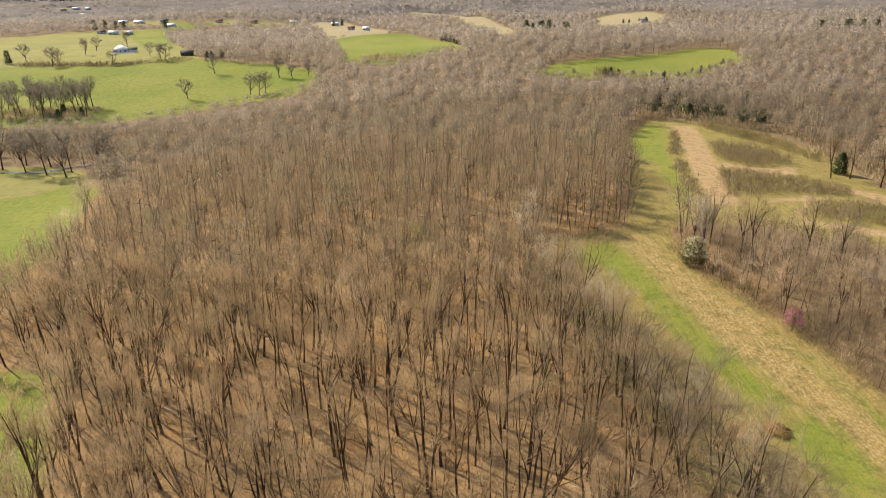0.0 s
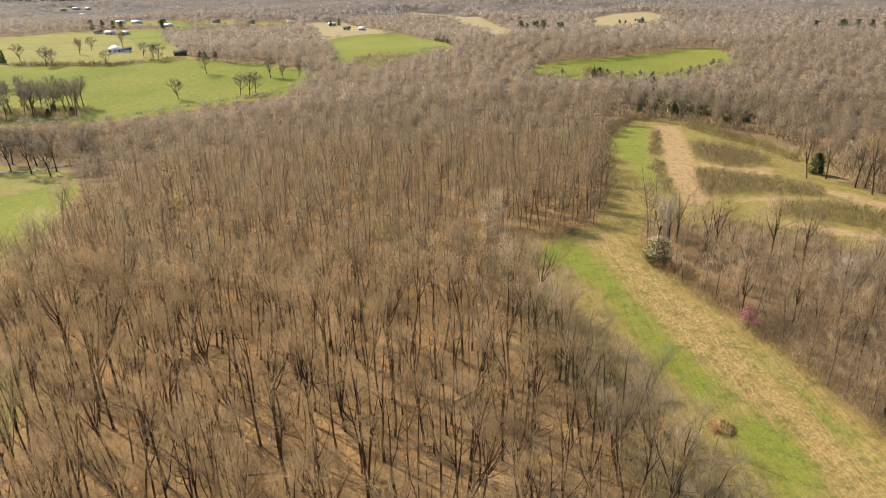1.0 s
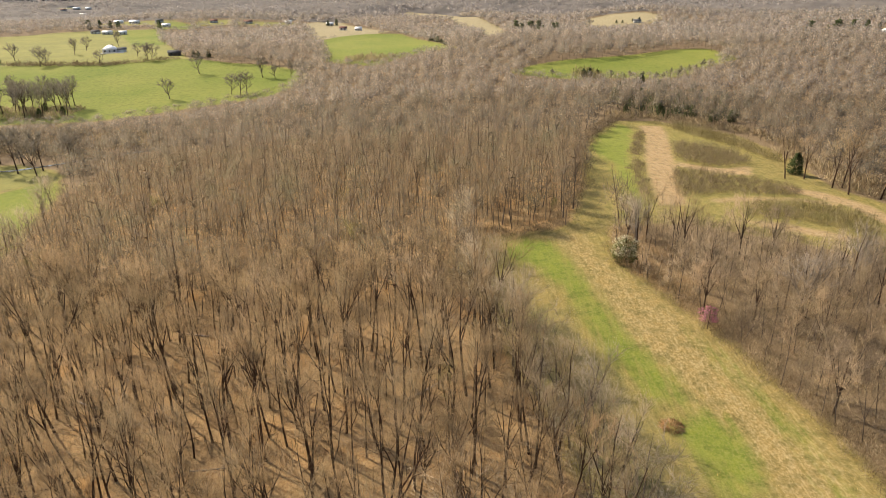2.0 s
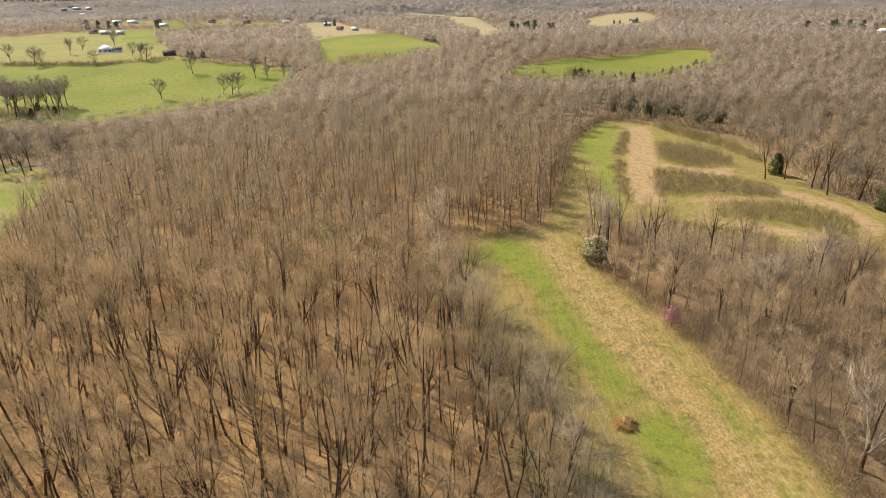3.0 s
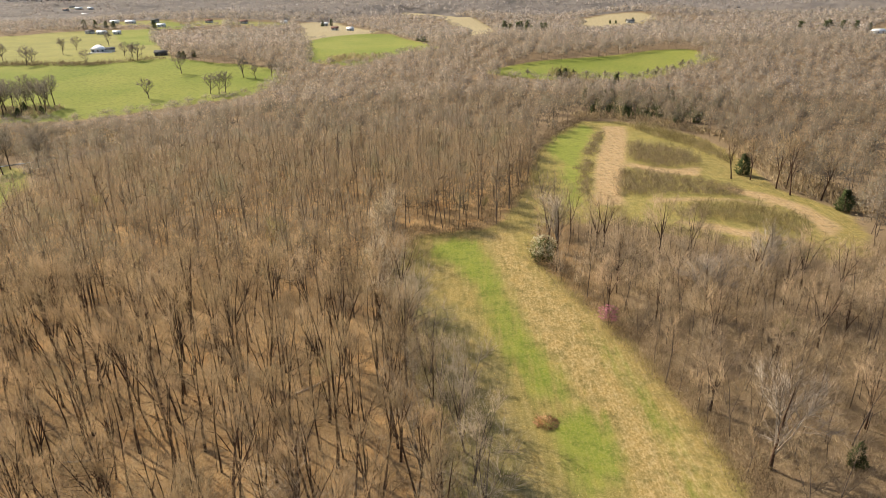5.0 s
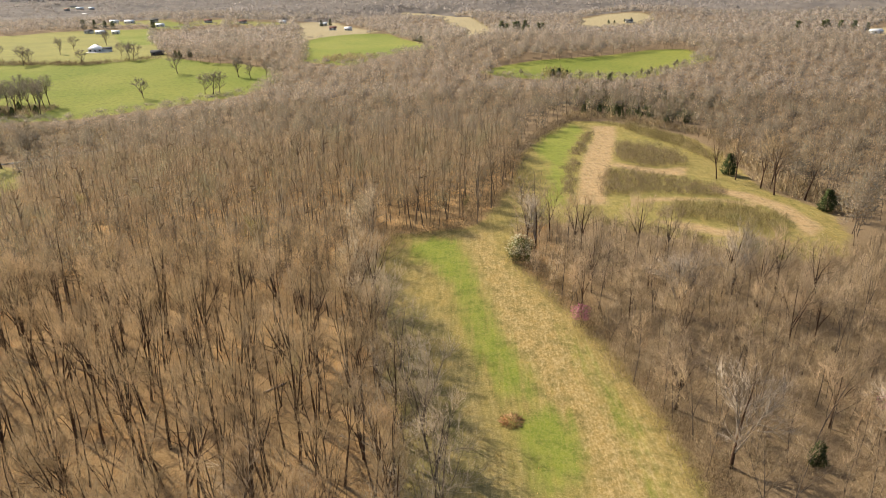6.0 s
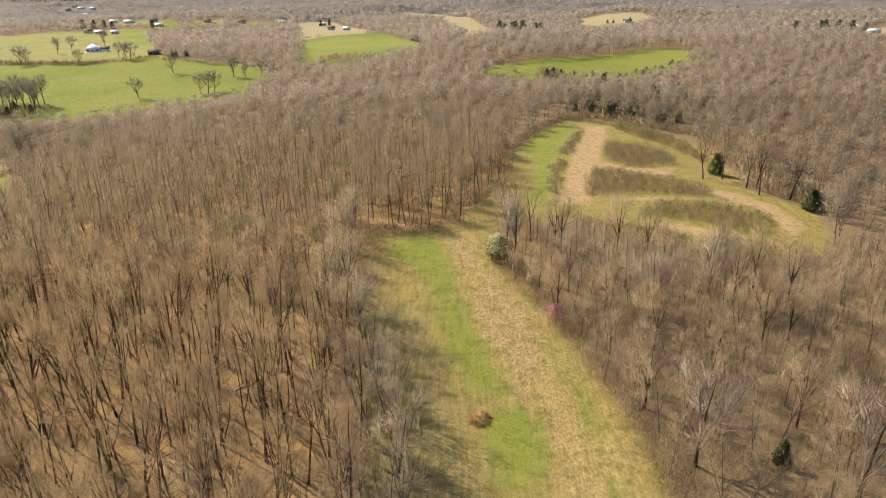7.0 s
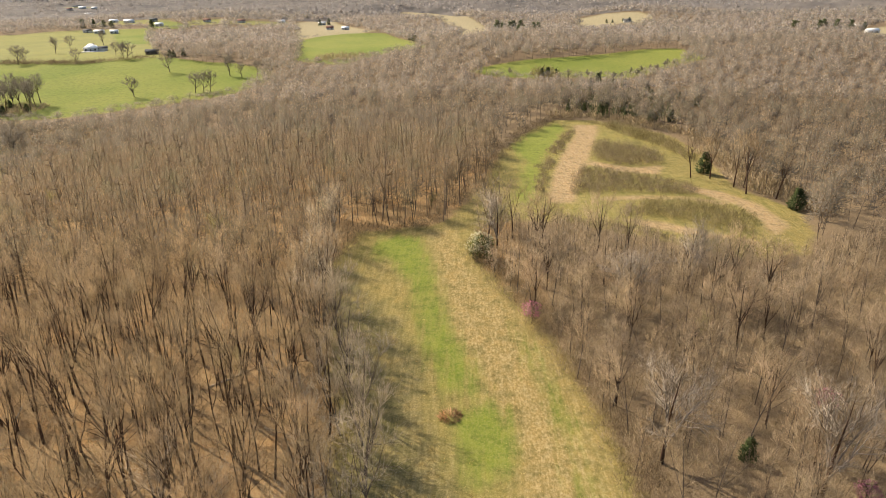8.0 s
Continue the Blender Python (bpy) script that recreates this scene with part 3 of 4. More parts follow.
def growth(p, full=15.0):
    """How tall a tree may stand at each place: woods are lower on the near side of the far fields."""
    x, y = p[:, 0], p[:, 1]
    depth = full * y / 58
    size = np.ones(len(p))
    for u in (1.0, 0.85, 0.7, 0.55, 0.4, 0.28, 0.15):
        hit = (most(x * (1 + u * depth / y), y + u * depth, FAR_FIELDS) > 0) & (y > 220)
        size = np.where(hit, u, size)
    return size


FAR_FIELDS = [PASTURE, LOW_FIELD, MID_FIELD, FAR_GREEN, TAN_FIELD, TAN_HILL, YARD] + FAR_CLEARINGS


def on_land(p, sink=0.0):
    return np.column_stack([p, land(p[:, 0], p[:, 1]) - sink])


def part(name, data, mat, parent, label=""):
    v, f, *out = data
    ob = solid(name, v, f, mat, normals=out[0] if out else None)
    ob.parent = parent
    if label:
        tagged(ob, label)
    return ob


def thing(name, label, category, group="", at=(0, 0, 0)):
    e = new(name)
    e.location = at
    e.empty_display_size = 0.5
    return tagged(e, label, category, group)


def stand(first, p, angle, size, wide=None):
    """A copy of a plant on the ground at p."""
    z = float(land(p[0], p[1]))
    ob = copy_thing(first, Matrix.Identity(4))
    ob.matrix_basis = Matrix.LocRotScale((p[0], p[1], z), Euler((0, 0, angle)), (wide or size, wide or size, size))
    return ob


def plant(first, spots, rng, low, high):
    """The first of a kind takes the first spot, copies take the others."""
    for k, p in enumerate(spots):
        s, a = rng.uniform(low, high), rng.uniform(0, 6.28)
        if k:
            stand(first, p, a, s, s * rng.uniform(0.9, 1.1))
    s = (low + high) / 2
    first.matrix_basis = Matrix.LocRotScale((spots[0][0], spots[0][1], float(land(*spots[0]))), Euler((0, 0, 1.0)), (s, s, s))


# ---- the woods ----
rng = np.random.default_rng(7)
SCRUB = [(50, 132), (61.5, 104), (65.5, 90), (69, 78), (69.5, 68), (70, 30), (190, 30), (175, 110), (150, 150), (115, 133), (88, 150), (75, 158), (60, 156)]


SHOWN = [(61, 104), (102, 79), (97, 60), (52.5, 130.5), (86.5, 68.5), (60, 100), (101, 74), (95, 55.5), (84.5, 64), (75, 68), (71, 62.5), (76, 62), (79, 66)]


def not_before(p, r=3.4):
    """Leaves the pink-flowering trees, the pale bush and the cedar free of trees around them."""
    return np.min([np.hypot(p[:, 0] - x, p[:, 1] - y) for x, y in SHOWN], axis=0) > r


def spread(n, low, high):
    return rng.uniform(0, 6.28, n), rng.uniform(low, high, n)


near_kinds = [bare_tree(20 + k, 17.5 + (k % 4) * 0.8 - 1, 0.42 + 0.06 * (k % 3), 4.0, 0.13 + 0.02 * (k % 4), 13, 130, 640, 0.03, 1.05, forks=1 + k % 3, lift=0.07, angles=(0.35, 1.0)) for k in range(8)]
lean_kinds = [light_tree(20 + k, 17.5 + (k % 4) * 0.8 - 1, 3.9 + 0.3 * (k % 4), 190, 0.20, 1.7, 0.105 + 0.02 * (k % 4), limbs=10, heart_at=0.44 + 0.05 * (k % 3), sides=4, droop=-0.3) for k in range(10)]
spots = scatter_points(-130, 60, 30, 230, 4.6, rng)
spots = spots[in_sight(spots) & (most(spots[:, 0], spots[:, 1], OPEN) < -1.5) & (inside(spots[:, 0], spots[:, 1], SCRUB) < 0)]
spots = spots[np.argsort(spots[:, 1])]
ahead = spots[(spots[:, 1] > 42) & (spots[:, 0] > -100)]
single, rest = ahead[:300], ahead[300:]
for k, (tr, cr) in enumerate(near_kinds):
    tree = thing("forest_tree", "tall leafless hardwood tree with a dark trunk in leaf litter", "tree", "trees of the bare wood")
    part("trunk", tr, BARK, tree)
    part("crown", cr, TWIG, tree, "fine grey-brown bare twigs")
    plant(tree, single[k::8], rng, 0.82, 1.12)
massed("near_woodland", lean_kinds, on_land(rest), *spread(len(rest), 0.74, 1.14), (TRUNKS, TWIGS), "bare hardwood trees standing close in leaf litter", "woodland")

def wooded(name, kinds, spots, low, high, mats, label):
    """A stretch of massed woodland, lower where a field behind it shows."""
    turn, size = spread(len(spots), low, high)
    size = np.minimum(size, np.maximum(growth(spots) * rng.uniform(0.85, 1.35, len(spots)), 0.38))
    massed(name, kinds, on_land(spots), turn, size, mats, label, "woodland", np.maximum(size, 0.8))


mid_kinds = [light_tree(60 + k, 16.0, 4.4 + 0.45 * (k % 4), 158, 0.42, 1.6, 0.10, limbs=5, heart_at=0.48 + 0.05 * (k % 3), droop=-0.35) for k in range(10)]
back_kinds = [light_tree(160 + k, 14.5, 5.0 + 0.5 * (k % 4), 106, 0.7, 1.7, 0.10, limbs=1, heart_at=0.48 + 0.05 * (k % 3), droop=-0.4) for k in range(8)]
spots = scatter_points(-420, 480, 100, 560, 6.6, rng, 0.6)
x, y = spots.T
taken = (x > -130) & (x < 60) & (y < 228)
spots = spots[in_sight(spots) & ~taken & (most(x, y, OPEN) < -2.5) & (inside(x, y, SCRUB) < 0)]
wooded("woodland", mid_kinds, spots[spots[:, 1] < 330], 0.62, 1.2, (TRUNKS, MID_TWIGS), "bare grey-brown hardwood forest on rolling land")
wooded("back_woodland", back_kinds, spots[spots[:, 1] >= 330], 0.62, 1.2, (TRUNKS, HALF_HAZED_TWIGS), "bare grey-brown hardwood forest between far fields")

far_kinds = [light_tree(80 + k, 13.0, 6.4 + 0.4 * (k % 3), 58, 1.35, 2.2, 0.12, 0, heart_at=0.46, droop=-0.4) for k in range(6)]
spots = scatter_points(-850, 950, 560, 1150, 9.6, rng, 0.7)
x, y = spots.T
spots = spots[in_sight(spots) & (most(x, y, OPEN) < -3.0)]
wooded("far_woodland", far_kinds, spots, 0.7, 1.1, (TRUNKS, HAZY_TWIGS), "distant bare grey-brown hardwood forest, paled for haze")


def far_canopy(name, r, seed, mat, label):
    """The crowns of the woods beyond, up to the skyline; they dip before and in the clearings."""
    a = np.radians(np.linspace(-44, 48, 330))
    ga, gr = np.meshgrid(a, r)
    gr = gr + np.random.default_rng(seed).uniform(-3, 3, gr.shape)
    x, y = gr * np.sin(ga), gr * np.cos(ga)
    lump = np.random.default_rng(seed + 1).uniform(-2.4, 2.4, x.shape)
    tall = np.ones(x.shape)
    for u in (1.0, 0.75, 0.5, 0.25, 0.0):
        tall = np.where(most(x * (1 + u * 120 / y), y + u * 120, FAR_CLEARINGS + [TAN_FIELD]) > -4, u, tall)
    tall = tall * ease(0, 60, -most(x, y, FAR_CLEARINGS + [TAN_FIELD]))
    tall = tall * ease(1020, 1200, gr)
    z = land(x, y) + (11 + lump) * tall - 0.5
    k = np.arange(x.size).reshape(x.shape)
    q = np.stack([k[:-1, :-1], k[:-1, 1:], k[1:, 1:], k[1:, :-1]], -1).reshape(-1, 4)
    return tagged(solid(name, np.stack([x, y, z], -1).reshape(-1, 3), q, mat), label, "woodland", kind="stuff")


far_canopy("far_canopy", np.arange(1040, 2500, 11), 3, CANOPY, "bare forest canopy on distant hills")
crown_kinds = [light_tree(90 + k, 13, 8.0, 18, 2.6, 3.6, 0.2, 0, heart_at=0.5) for k in range(6)]
spots = scatter_points(-1750, 1850, 1100, 2200, 17.0, rng, 0.8)
spots = spots[in_sight(spots) & (most(spots[:, 0], spots[:, 1], OPEN) < -8)]
cap = np.maximum(growth(spots), 0.3)
massed("far_crowns", crown_kinds, on_land(spots, -4.0), rng.uniform(0, 6.28, len(spots)), cap * rng.uniform(0.8, 1.15, len(spots)), (BARK, HAZY_CROWNS), "crowns of distant bare forest", "woodland", rng.uniform(0.8, 1.2, len(spots)))
# Skyline woods share the ridge material, so its painted haze tints them too.
skyline_kinds = [light_tree(190 + k, 15, 11.0, 11, 4.5, 6.0, 0.3, 0, heart_at=0.45) for k in range(6)]
spots = scatter_points(-2300, 2500, 2150, 3300, 25.0, rng, 0.9)
spots = spots[in_sight(spots)]
massed("skyline_woods", skyline_kinds, on_land(spots, -6.0), *spread(len(spots), 0.7, 1.3), (TRUNKS, HAZY_RIDGE), "woods on the last ridges below the skyline", "woodland")
far_canopy("distant_ridge", np.geomspace(2500, 4950, 60), 5, HAZY_RIDGE, "wooded ridges at the skyline, coloured blue-grey for haze")

# ---- young growth beside the strip ----
scrub_kinds = [bare_tree(120 + k, 10.5 + (k % 3), 0.3, 2.9, 0.075, 11, 100, 520, 0.034, 0.95, forks=k % 3, lift=0.08, sides=4, angles=(0.4, 1.05)) for k in range(8)]
spots = scatter_points(40, 200, 40, 160, 4.1, rng)
spots = spots[in_sight(spots) & (inside(spots[:, 0], spots[:, 1], SCRUB) > 0.0) & not_before(spots) & (most(spots[:, 0], spots[:, 1], OPEN) < -0.4)]
spots = spots[np.argsort(spots[:, 1])]
for k, (tr, cr) in enumerate(scrub_kinds):
    tree = thing("young_tree", "slender leafless young tree in brown undergrowth", "tree", "young trees beside the grass strip")
    part("trunk", tr, YOUNG_BARK, tree)
    part("crown", cr, SCRUB_TWIG, tree, "fine tan bare twigs")
    plant(tree, spots[:270][k::8], rng, 0.6, 1.1)
rest = spots[270:]
lean_scrub = [light_tree(220 + k, 10.0 + (k % 3), 2.3 + 0.2 * (k % 3), 130, 0.085, 1.5, 0.085, limbs=7, heart_at=0.32, low=8) for k in range(8)]
turn, size = spread(len(rest), 0.6, 1.1)
low = np.clip(-inside(rest[:, 0], rest[:, 1], UPPER) * 0.05 + 0.3, 0.3, 1.1) * rng.uniform(0.85, 1.25, len(rest))
massed("young_woodland", lean_scrub, on_land(rest), turn, np.minimum(size, low), (YOUNG_BARK, SCRUB_TWIGS), "young bare trees in brown undergrowth", "woodland")

brush_kinds = [(bush(200 + k, 2.4, 1.6, 70, 0.055, 0.8),) for k in range(6)]
spots = scatter_points(40, 200, 40, 165, 2.1, rng)
spots = spots[in_sight(spots) & (inside(spots[:, 0], spots[:, 1], SCRUB) > -0.5) & (most(spots[:, 0], spots[:, 1], OPEN) < 0.9)]
massed("undergrowth", brush_kinds, on_land(spots), *spread(len(spots), 0.5, 1.25), (BRUSH,), "tangled brown leafless undergrowth", "brush")

spots = scatter_points(44, 76, 40, 150, 1.25, rng)
d = most(spots[:, 0], spots[:, 1], [STRIP])
spots = spots[(d < 0.6 + rng.uniform(-1, 1, len(d))) & (d > -5) & (inside(spots[:, 0], spots[:, 1], SCRUB) > -2.5)]
massed("strip_side_brush", brush_kinds, on_land(spots), *spread(len(spots), 0.35, 1.1), (SHRUB,), "dark brown brush along the grass strip", "brush")

# ---- thickets between the mown paths ----
THICKETS = [
    ([(78, 227), (93, 271), (94.5, 267), (81, 224)], 1.2, THICKET), ([(68, 172), (73, 205), (77, 220), (79, 217), (74, 191), (70, 171)], 1.2, THICKET),
    ([(93, 221), (99, 245), (109, 244), (118, 233), (116, 217), (104, 211), (97, 213)], 2.9, THICKET),
    ([(106, 288), (119, 283), (129, 261), (131, 224), (126, 224), (122, 245), (112, 264)], 2.6, OLIVE),
    ([(79, 176), (86, 205), (94, 205), (104, 199), (114, 193), (118, 183), (113, 179), (99, 180), (88, 178)], 1.9, THICKET),
    ([(90, 160), (98, 170), (112, 172), (120, 169), (124, 162), (122, 153), (118, 148), (112, 150), (106, 155), (97, 158)], 2.3, OLIVE),
    ([(106, 142), (114, 142), (117, 134), (110, 131), (104, 135)], 2.2, OLIVE), ([(72, 156), (86, 150), (97, 145), (100, 139), (86, 146), (70, 154)], 1.3, THICKET),
]
for poly, tall, mat in THICKETS:
    c = np.array(poly)
    spots = scatter_points(c[:, 0].min() - 2, c[:, 0].max() + 2, c[:, 1].min() - 2, c[:, 1].max() + 2, 1.5, rng)
    spots = spots[inside(spots[:, 0], spots[:, 1], poly) > rng.uniform(-1.0, 1.2, len(spots))]
    massed("thicket", [(bush(220 + k, tall * 1.15, 1.1, 80, 0.065, 0.8),) for k in range(5)], on_land(spots), *spread(len(spots), 0.5, 1.25), (mat,), "dense leafless shrub thicket between mown paths", "thicket")

# ---- saplings and the wood's edge ----
sap_kinds = [light_tree(150 + k, 8, 1.5, 34, 0.04, 1.3, 0.045, 2, heart_at=0.4) for k in range(5)]
spots = scatter_points(-120, 58, 45, 232, 5.0, rng)
spots = spots[in_sight(spots) & (most(spots[:, 0], spots[:, 1], OPEN) < -1.0) & (inside(spots[:, 0], spots[:, 1], SCRUB) < 0)]
massed("saplings", sap_kinds, on_land(spots), *spread(len(spots), 0.5, 1.15), (BARK, TWIGS), "thin bare saplings below taller trees", "saplings")

floor_kinds = [(bush(280 + k, 1.6, 1.5, 24, 0.08, 0.9),) for k in range(5)]
spots = scatter_points(-120, 58, 112, 236, 2.6, rng)
spots = spots[in_sight(spots) & (most(spots[:, 0], spots[:, 1], OPEN) < -0.5) & (inside(spots[:, 0], spots[:, 1], SCRUB) < 0)]
massed("wood_floor_brush", floor_kinds, on_land(spots), *spread(len(spots), 0.4, 1.3), (BRUSH,), "low brown brush on the wood's floor", "brush")

spots = scatter_points(-120, 4, 45, 125, 2.9, rng, 0.8)
spots = spots[in_sight(spots) & (most(spots[:, 0], spots[:, 1], OPEN) < -0.5) & (spots[:, 0] < rng.uniform(-40, 5, len(spots)))]
massed("hollow_brush", [(bush(290 + k, 3.0, 1.6, 40, 0.06, 1.1),) for k in range(5)], on_land(spots), *spread(len(spots), 0.4, 1.3), (SHRUB,), "brown shrubs in the hollow of the wood", "brush")

margin = thing("wood_edge_tree", "leafless tree with wide low limbs at the wood's edge", "tree", "trees at the wood's edge")
tr, cr = bare_tree(161, 14.0, 0.22, 5.0, 0.17, 20, 240, 900, 0.03, 1.15, forks=3, lift=0.05, angles=(0.5, 1.2))
part("trunk", tr, YOUNG_BARK, margin)
part("crown", cr, EDGE_TWIG, margin, "spreading pale twigs")
plant(margin, [(36, 51), (36.5, 58), (35.5, 65), (34.5, 71), (33.5, 77.5), (31, 84), (29, 90), (27, 97), (25, 104), (23, 112), (31.5, 60), (29, 66), (31, 73), (28, 80), (26, 86), (25, 93), (22, 100), (21, 107), (19, 114), (18, 121), (17, 128), (18, 136), (22, 54), (14, 52), (32, 52), (-50, 60), (-54, 72), (-58, 84), (-63, 95), (-95, 152), (-99, 166), (-106, 182), (-112, 200)], rng, 0.75, 1.1)

budding = thing("budding_tree", "young tree with yellow-green spring buds", "tree", "budding trees")
tr, cr = bare_tree(171, 9, 0.3, 3.0, 0.1, 12, 120, 520, 0.035, 1.0, forks=2, lift=0.05, angles=(0.5, 1.1))
part("trunk", tr, BARK, budding)
part("crown", cr, BUD, budding, "yellow-green budding twigs")
plant(budding, [(15, 80), (-7, 131), (-75, 127), (-129, 265), (-176, 321), (-13, 162), (-64, 164), (-120, 280), (40, 156), (88, 96)], rng, 0.7, 1.2)

rim_kinds = [(bush(260 + k, 2.4, 1.5, 50, 0.075, 1.0),) for k in range(5)]
spots = scatter_points(8, 96, 45, 300, 1.9, rng)
d = most(spots[:, 0], spots[:, 1], [STRIP, UPPER])
spots = spots[(d < 0.8 + rng.uniform(-1, 1, len(d))) & (d > -6) & (inside(spots[:, 0], spots[:, 1], SCRUB) < 0) & (spots[:, 0] < 36 + 0.45 * np.maximum(spots[:, 1] - 140, 0))]
massed("wood_rim_brush", rim_kinds, on_land(spots), *spread(len(spots), 0.4, 1.1), (SHRUB,), "low brown brush along the wood's edge", "brush")

# ---- trees that stand apart ----
oak = thing("spreading_oak", "wide leafless oak with pale spreading limbs", "tree", "spreading oaks")
woods, cr = bare_tree(303, 14, 0.2, 5.4, 0.24, 30, 560, 2200, 0.03, 1.0, forks=4, lift=0.06, angles=(0.45, 1.1), split=True)
part("trunk", woods[0], BARK, oak, "dark trunk")
for w in woods[1:]:
    part("limb", w, PALE, oak, "pale grey limb")
part("crown", cr, PALE, oak, "fine pale bare twigs")
plant(oak, [(75, 68), (80, 108), (93, 116), (93, 62), (56, 135)], rng, 0.9, 1.15)

apart = thing("field_tree", "leafless tree standing alone in green pasture", "tree", "trees in the pasture")
tr, cr = bare_tree(311, 12, 0.2, 4.8, 0.26, 16, 150, 800, 0.16, 1.2, forks=3, lift=0.04, angles=(0.5, 1.2))
part("trunk", tr, YOUNG_BARK, apart)
part("crown", cr, LONE_TWIGS, apart, "bare grey twigs")
plant(apart, [(-155, 406), (-158, 470), (-119, 413), (-113, 411), (-110, 414), (-110, 454), (-100, 448), (-90, 450), (-81, 435), (-292, 562), (-323, 531), (-288, 504), (-285, 506), (-245, 507), (-299, 655), (-233, 546), (-214, 520), (-211, 520), (-305, 607)], rng, 0.75, 1.1)
grove = thing("grove_tree", "tall leafless tree in a small pasture grove", "tree", "trees of the pasture grove")
tr, cr = bare_tree(312, 15, 0.32, 5.0, 0.26, 18, 180, 900, 0.15, 1.3, forks=3, lift=0.05, angles=(0.5, 1.15))
part("trunk", tr, BARK, grove)
part("crown", cr, LONE_TWIGS, grove, "bare grey twigs")
plant(grove, [(-231, 375), (-227, 379), (-226, 384), (-228, 400), (-217, 397), (-213, 394), (-207, 394), (-206, 387), (-241, 379), (-252, 386), (-237, 392), (-228, 394), (-196, 262), (-184, 268), (-160, 258), (-152, 262), (-150, 254), (-246, 370), (-236, 366), (-222, 368), (-214, 372), (-258, 378), (-262, 390), (-245, 396), (-220, 388), (-234, 384), (-210, 380), (-200, 372), (-190, 258), (-205, 268), (-172, 264), (-140, 262), (-145, 270), (-166, 272), (-178, 275)], rng, 0.8, 1.15)
edge = thing("edge_tree", "tall leafless tree at the edge of a clearing", "tree", "trees along the clearing")
tr, cr = bare_tree(313, 16, 0.34, 4.5, 0.22, 16, 150, 600, 0.045, 1.5, forks=2, angles=(0.45, 1.0))
part("trunk", tr, BARK, edge)
part("crown", cr, TWIG, edge, "bare grey twigs")
plant(edge, [(120, 200), (126, 200), (130, 191), (133, 191), (131, 184), (138, 180), (54, 136), (60, 141), (66, 133)], rng, 0.7, 1.0)

fieldside = thing("fieldside_tree", "leafless tree at the near edge of a green field", "tree", "trees before the green field")
tr, cr = bare_tree(315, 10, 0.3, 3.6, 0.2, 14, 110, 420, 0.2, 1.2, forks=2, lift=0.05, angles=(0.5, 1.15))
part("trunk", tr, YOUNG_BARK, fieldside)
part("crown", cr, LONE_TWIGS, fieldside, "bare grey twigs")
plant(fieldside, [(142, 401), (150, 413), (129, 399), (121, 397), (157, 417), (110, 396), (97, 392), (165, 424), (171, 431), (136, 396), (116, 391), (177, 437), (76, 399), (184, 443), (152, 405), (163, 417), (168, 421), (180, 441)], rng, 0.28, 0.55)

scattered = thing("scattered_tree", "grey leafless tree that stands above young growth", "tree", "taller trees in the young growth")
tr, cr = bare_tree(314, 13.5, 0.3, 4.6, 0.17, 18, 200, 800, 0.045, 1.2, forks=3, lift=0.05, angles=(0.5, 1.15))
part("trunk", tr, BARK, scattered)
part("crown", cr, SCRUB_TWIG, scattered, "bare grey twigs")
spots = scatter_points(60, 175, 55, 150, 13.0, rng)
spots = spots[in_sight(spots) & (inside(spots[:, 0], spots[:, 1], SCRUB) > 1.5) & not_before(spots, 5.0) & (most(spots[:, 0], spots[:, 1], OPEN) < -2.0) & (inside(spots[:, 0], spots[:, 1], UPPER) < -14)]
plant(scattered, spots, rng, 0.65, 1.0)

cedar = thing("cedar", "dark green cone-shaped cedar tree", "evergreen tree", "cedars")
part("trunk", (lambda w: (w.stem([(0, 0, -0.2), (0, 0, 3.5)], [0.18, 0.08], 5), w.arrays())[1])(Wood()), BARK, cedar, "brown trunk")
part("crown", leafy(321, 7.0, 2.9, 1300, 0.48), CEDAR, cedar)
plant(cedar, [(86.5, 68.5), (-218, 382), (-214, 369), (-204, 375), (95, 402), (99, 405), (104, 407), (107, 363), (125, 359), (105, 328), (125, 319), (139, 315), (114, 345), (131, 338), (98, 312), (112, 306), (122, 300), (133, 296),
              (142, 298), (118, 326), (146, 330), (108, 338), (136, 350), (100, 344), (150, 312), (128, 308), (112, 352), (120, 334), (132, 326), (106, 316), (116, 314), (141, 322), (112, 372), (120, 380), (131, 372), (138, 362), (147, 352), (156, 346), (163, 356), (150, 372), (140, 384), (126, 390), (158, 330), (166, 338), (172, 350),
              (262, 905), (255, 910), (240, 903), (233, 905), (-1, 640), (3, 625), (6, 610), (9, 596), (11, 580), (13, 566), (-178, 528), (-172, 533), (-183, 532)], rng, 0.5, 0.9)
cedar.matrix_basis = Matrix.LocRotScale((86.5, 68.5, float(land(86.5, 68.5))), Euler((0, 0, 1.0)), (0.52, 0.52, 0.52))
stand(cedar, (126, 206), 0.5, 0.98, 1.0)
stand(cedar, (139, 170), 2.1, 0.85, 0.95)
pine = thing("pine", "tall dark green pine in a distant clump", "evergreen tree", "distant pines")
part("trunk", (lambda w: (w.stem([(0, 0, -0.2), (0, 0, 8.0)], [0.3, 0.12], 5), w.arrays())[1])(Wood()), BARK, pine, "brown trunk")
part("crown", leafy(322, 12.0, 3.9, 420, 1.1), CEDAR, pine)
plant(pine, [(86, 668), (94, 676), (101, 664), (108, 680), (98, 692), (116, 668), (90, 700), (122, 684), (106, 700), (82, 686), (372, 655), (384, 664), (391, 650), (402, 668), (411, 660), (398, 684), (420, 690), (376, 690), (430, 672), (364, 672), (-330, 520), (-150, 960), (-140, 972), (-420, 870), (-408, 872), (-396, 868), (-345, 868), (-430, 862)], rng, 0.6, 1.05)

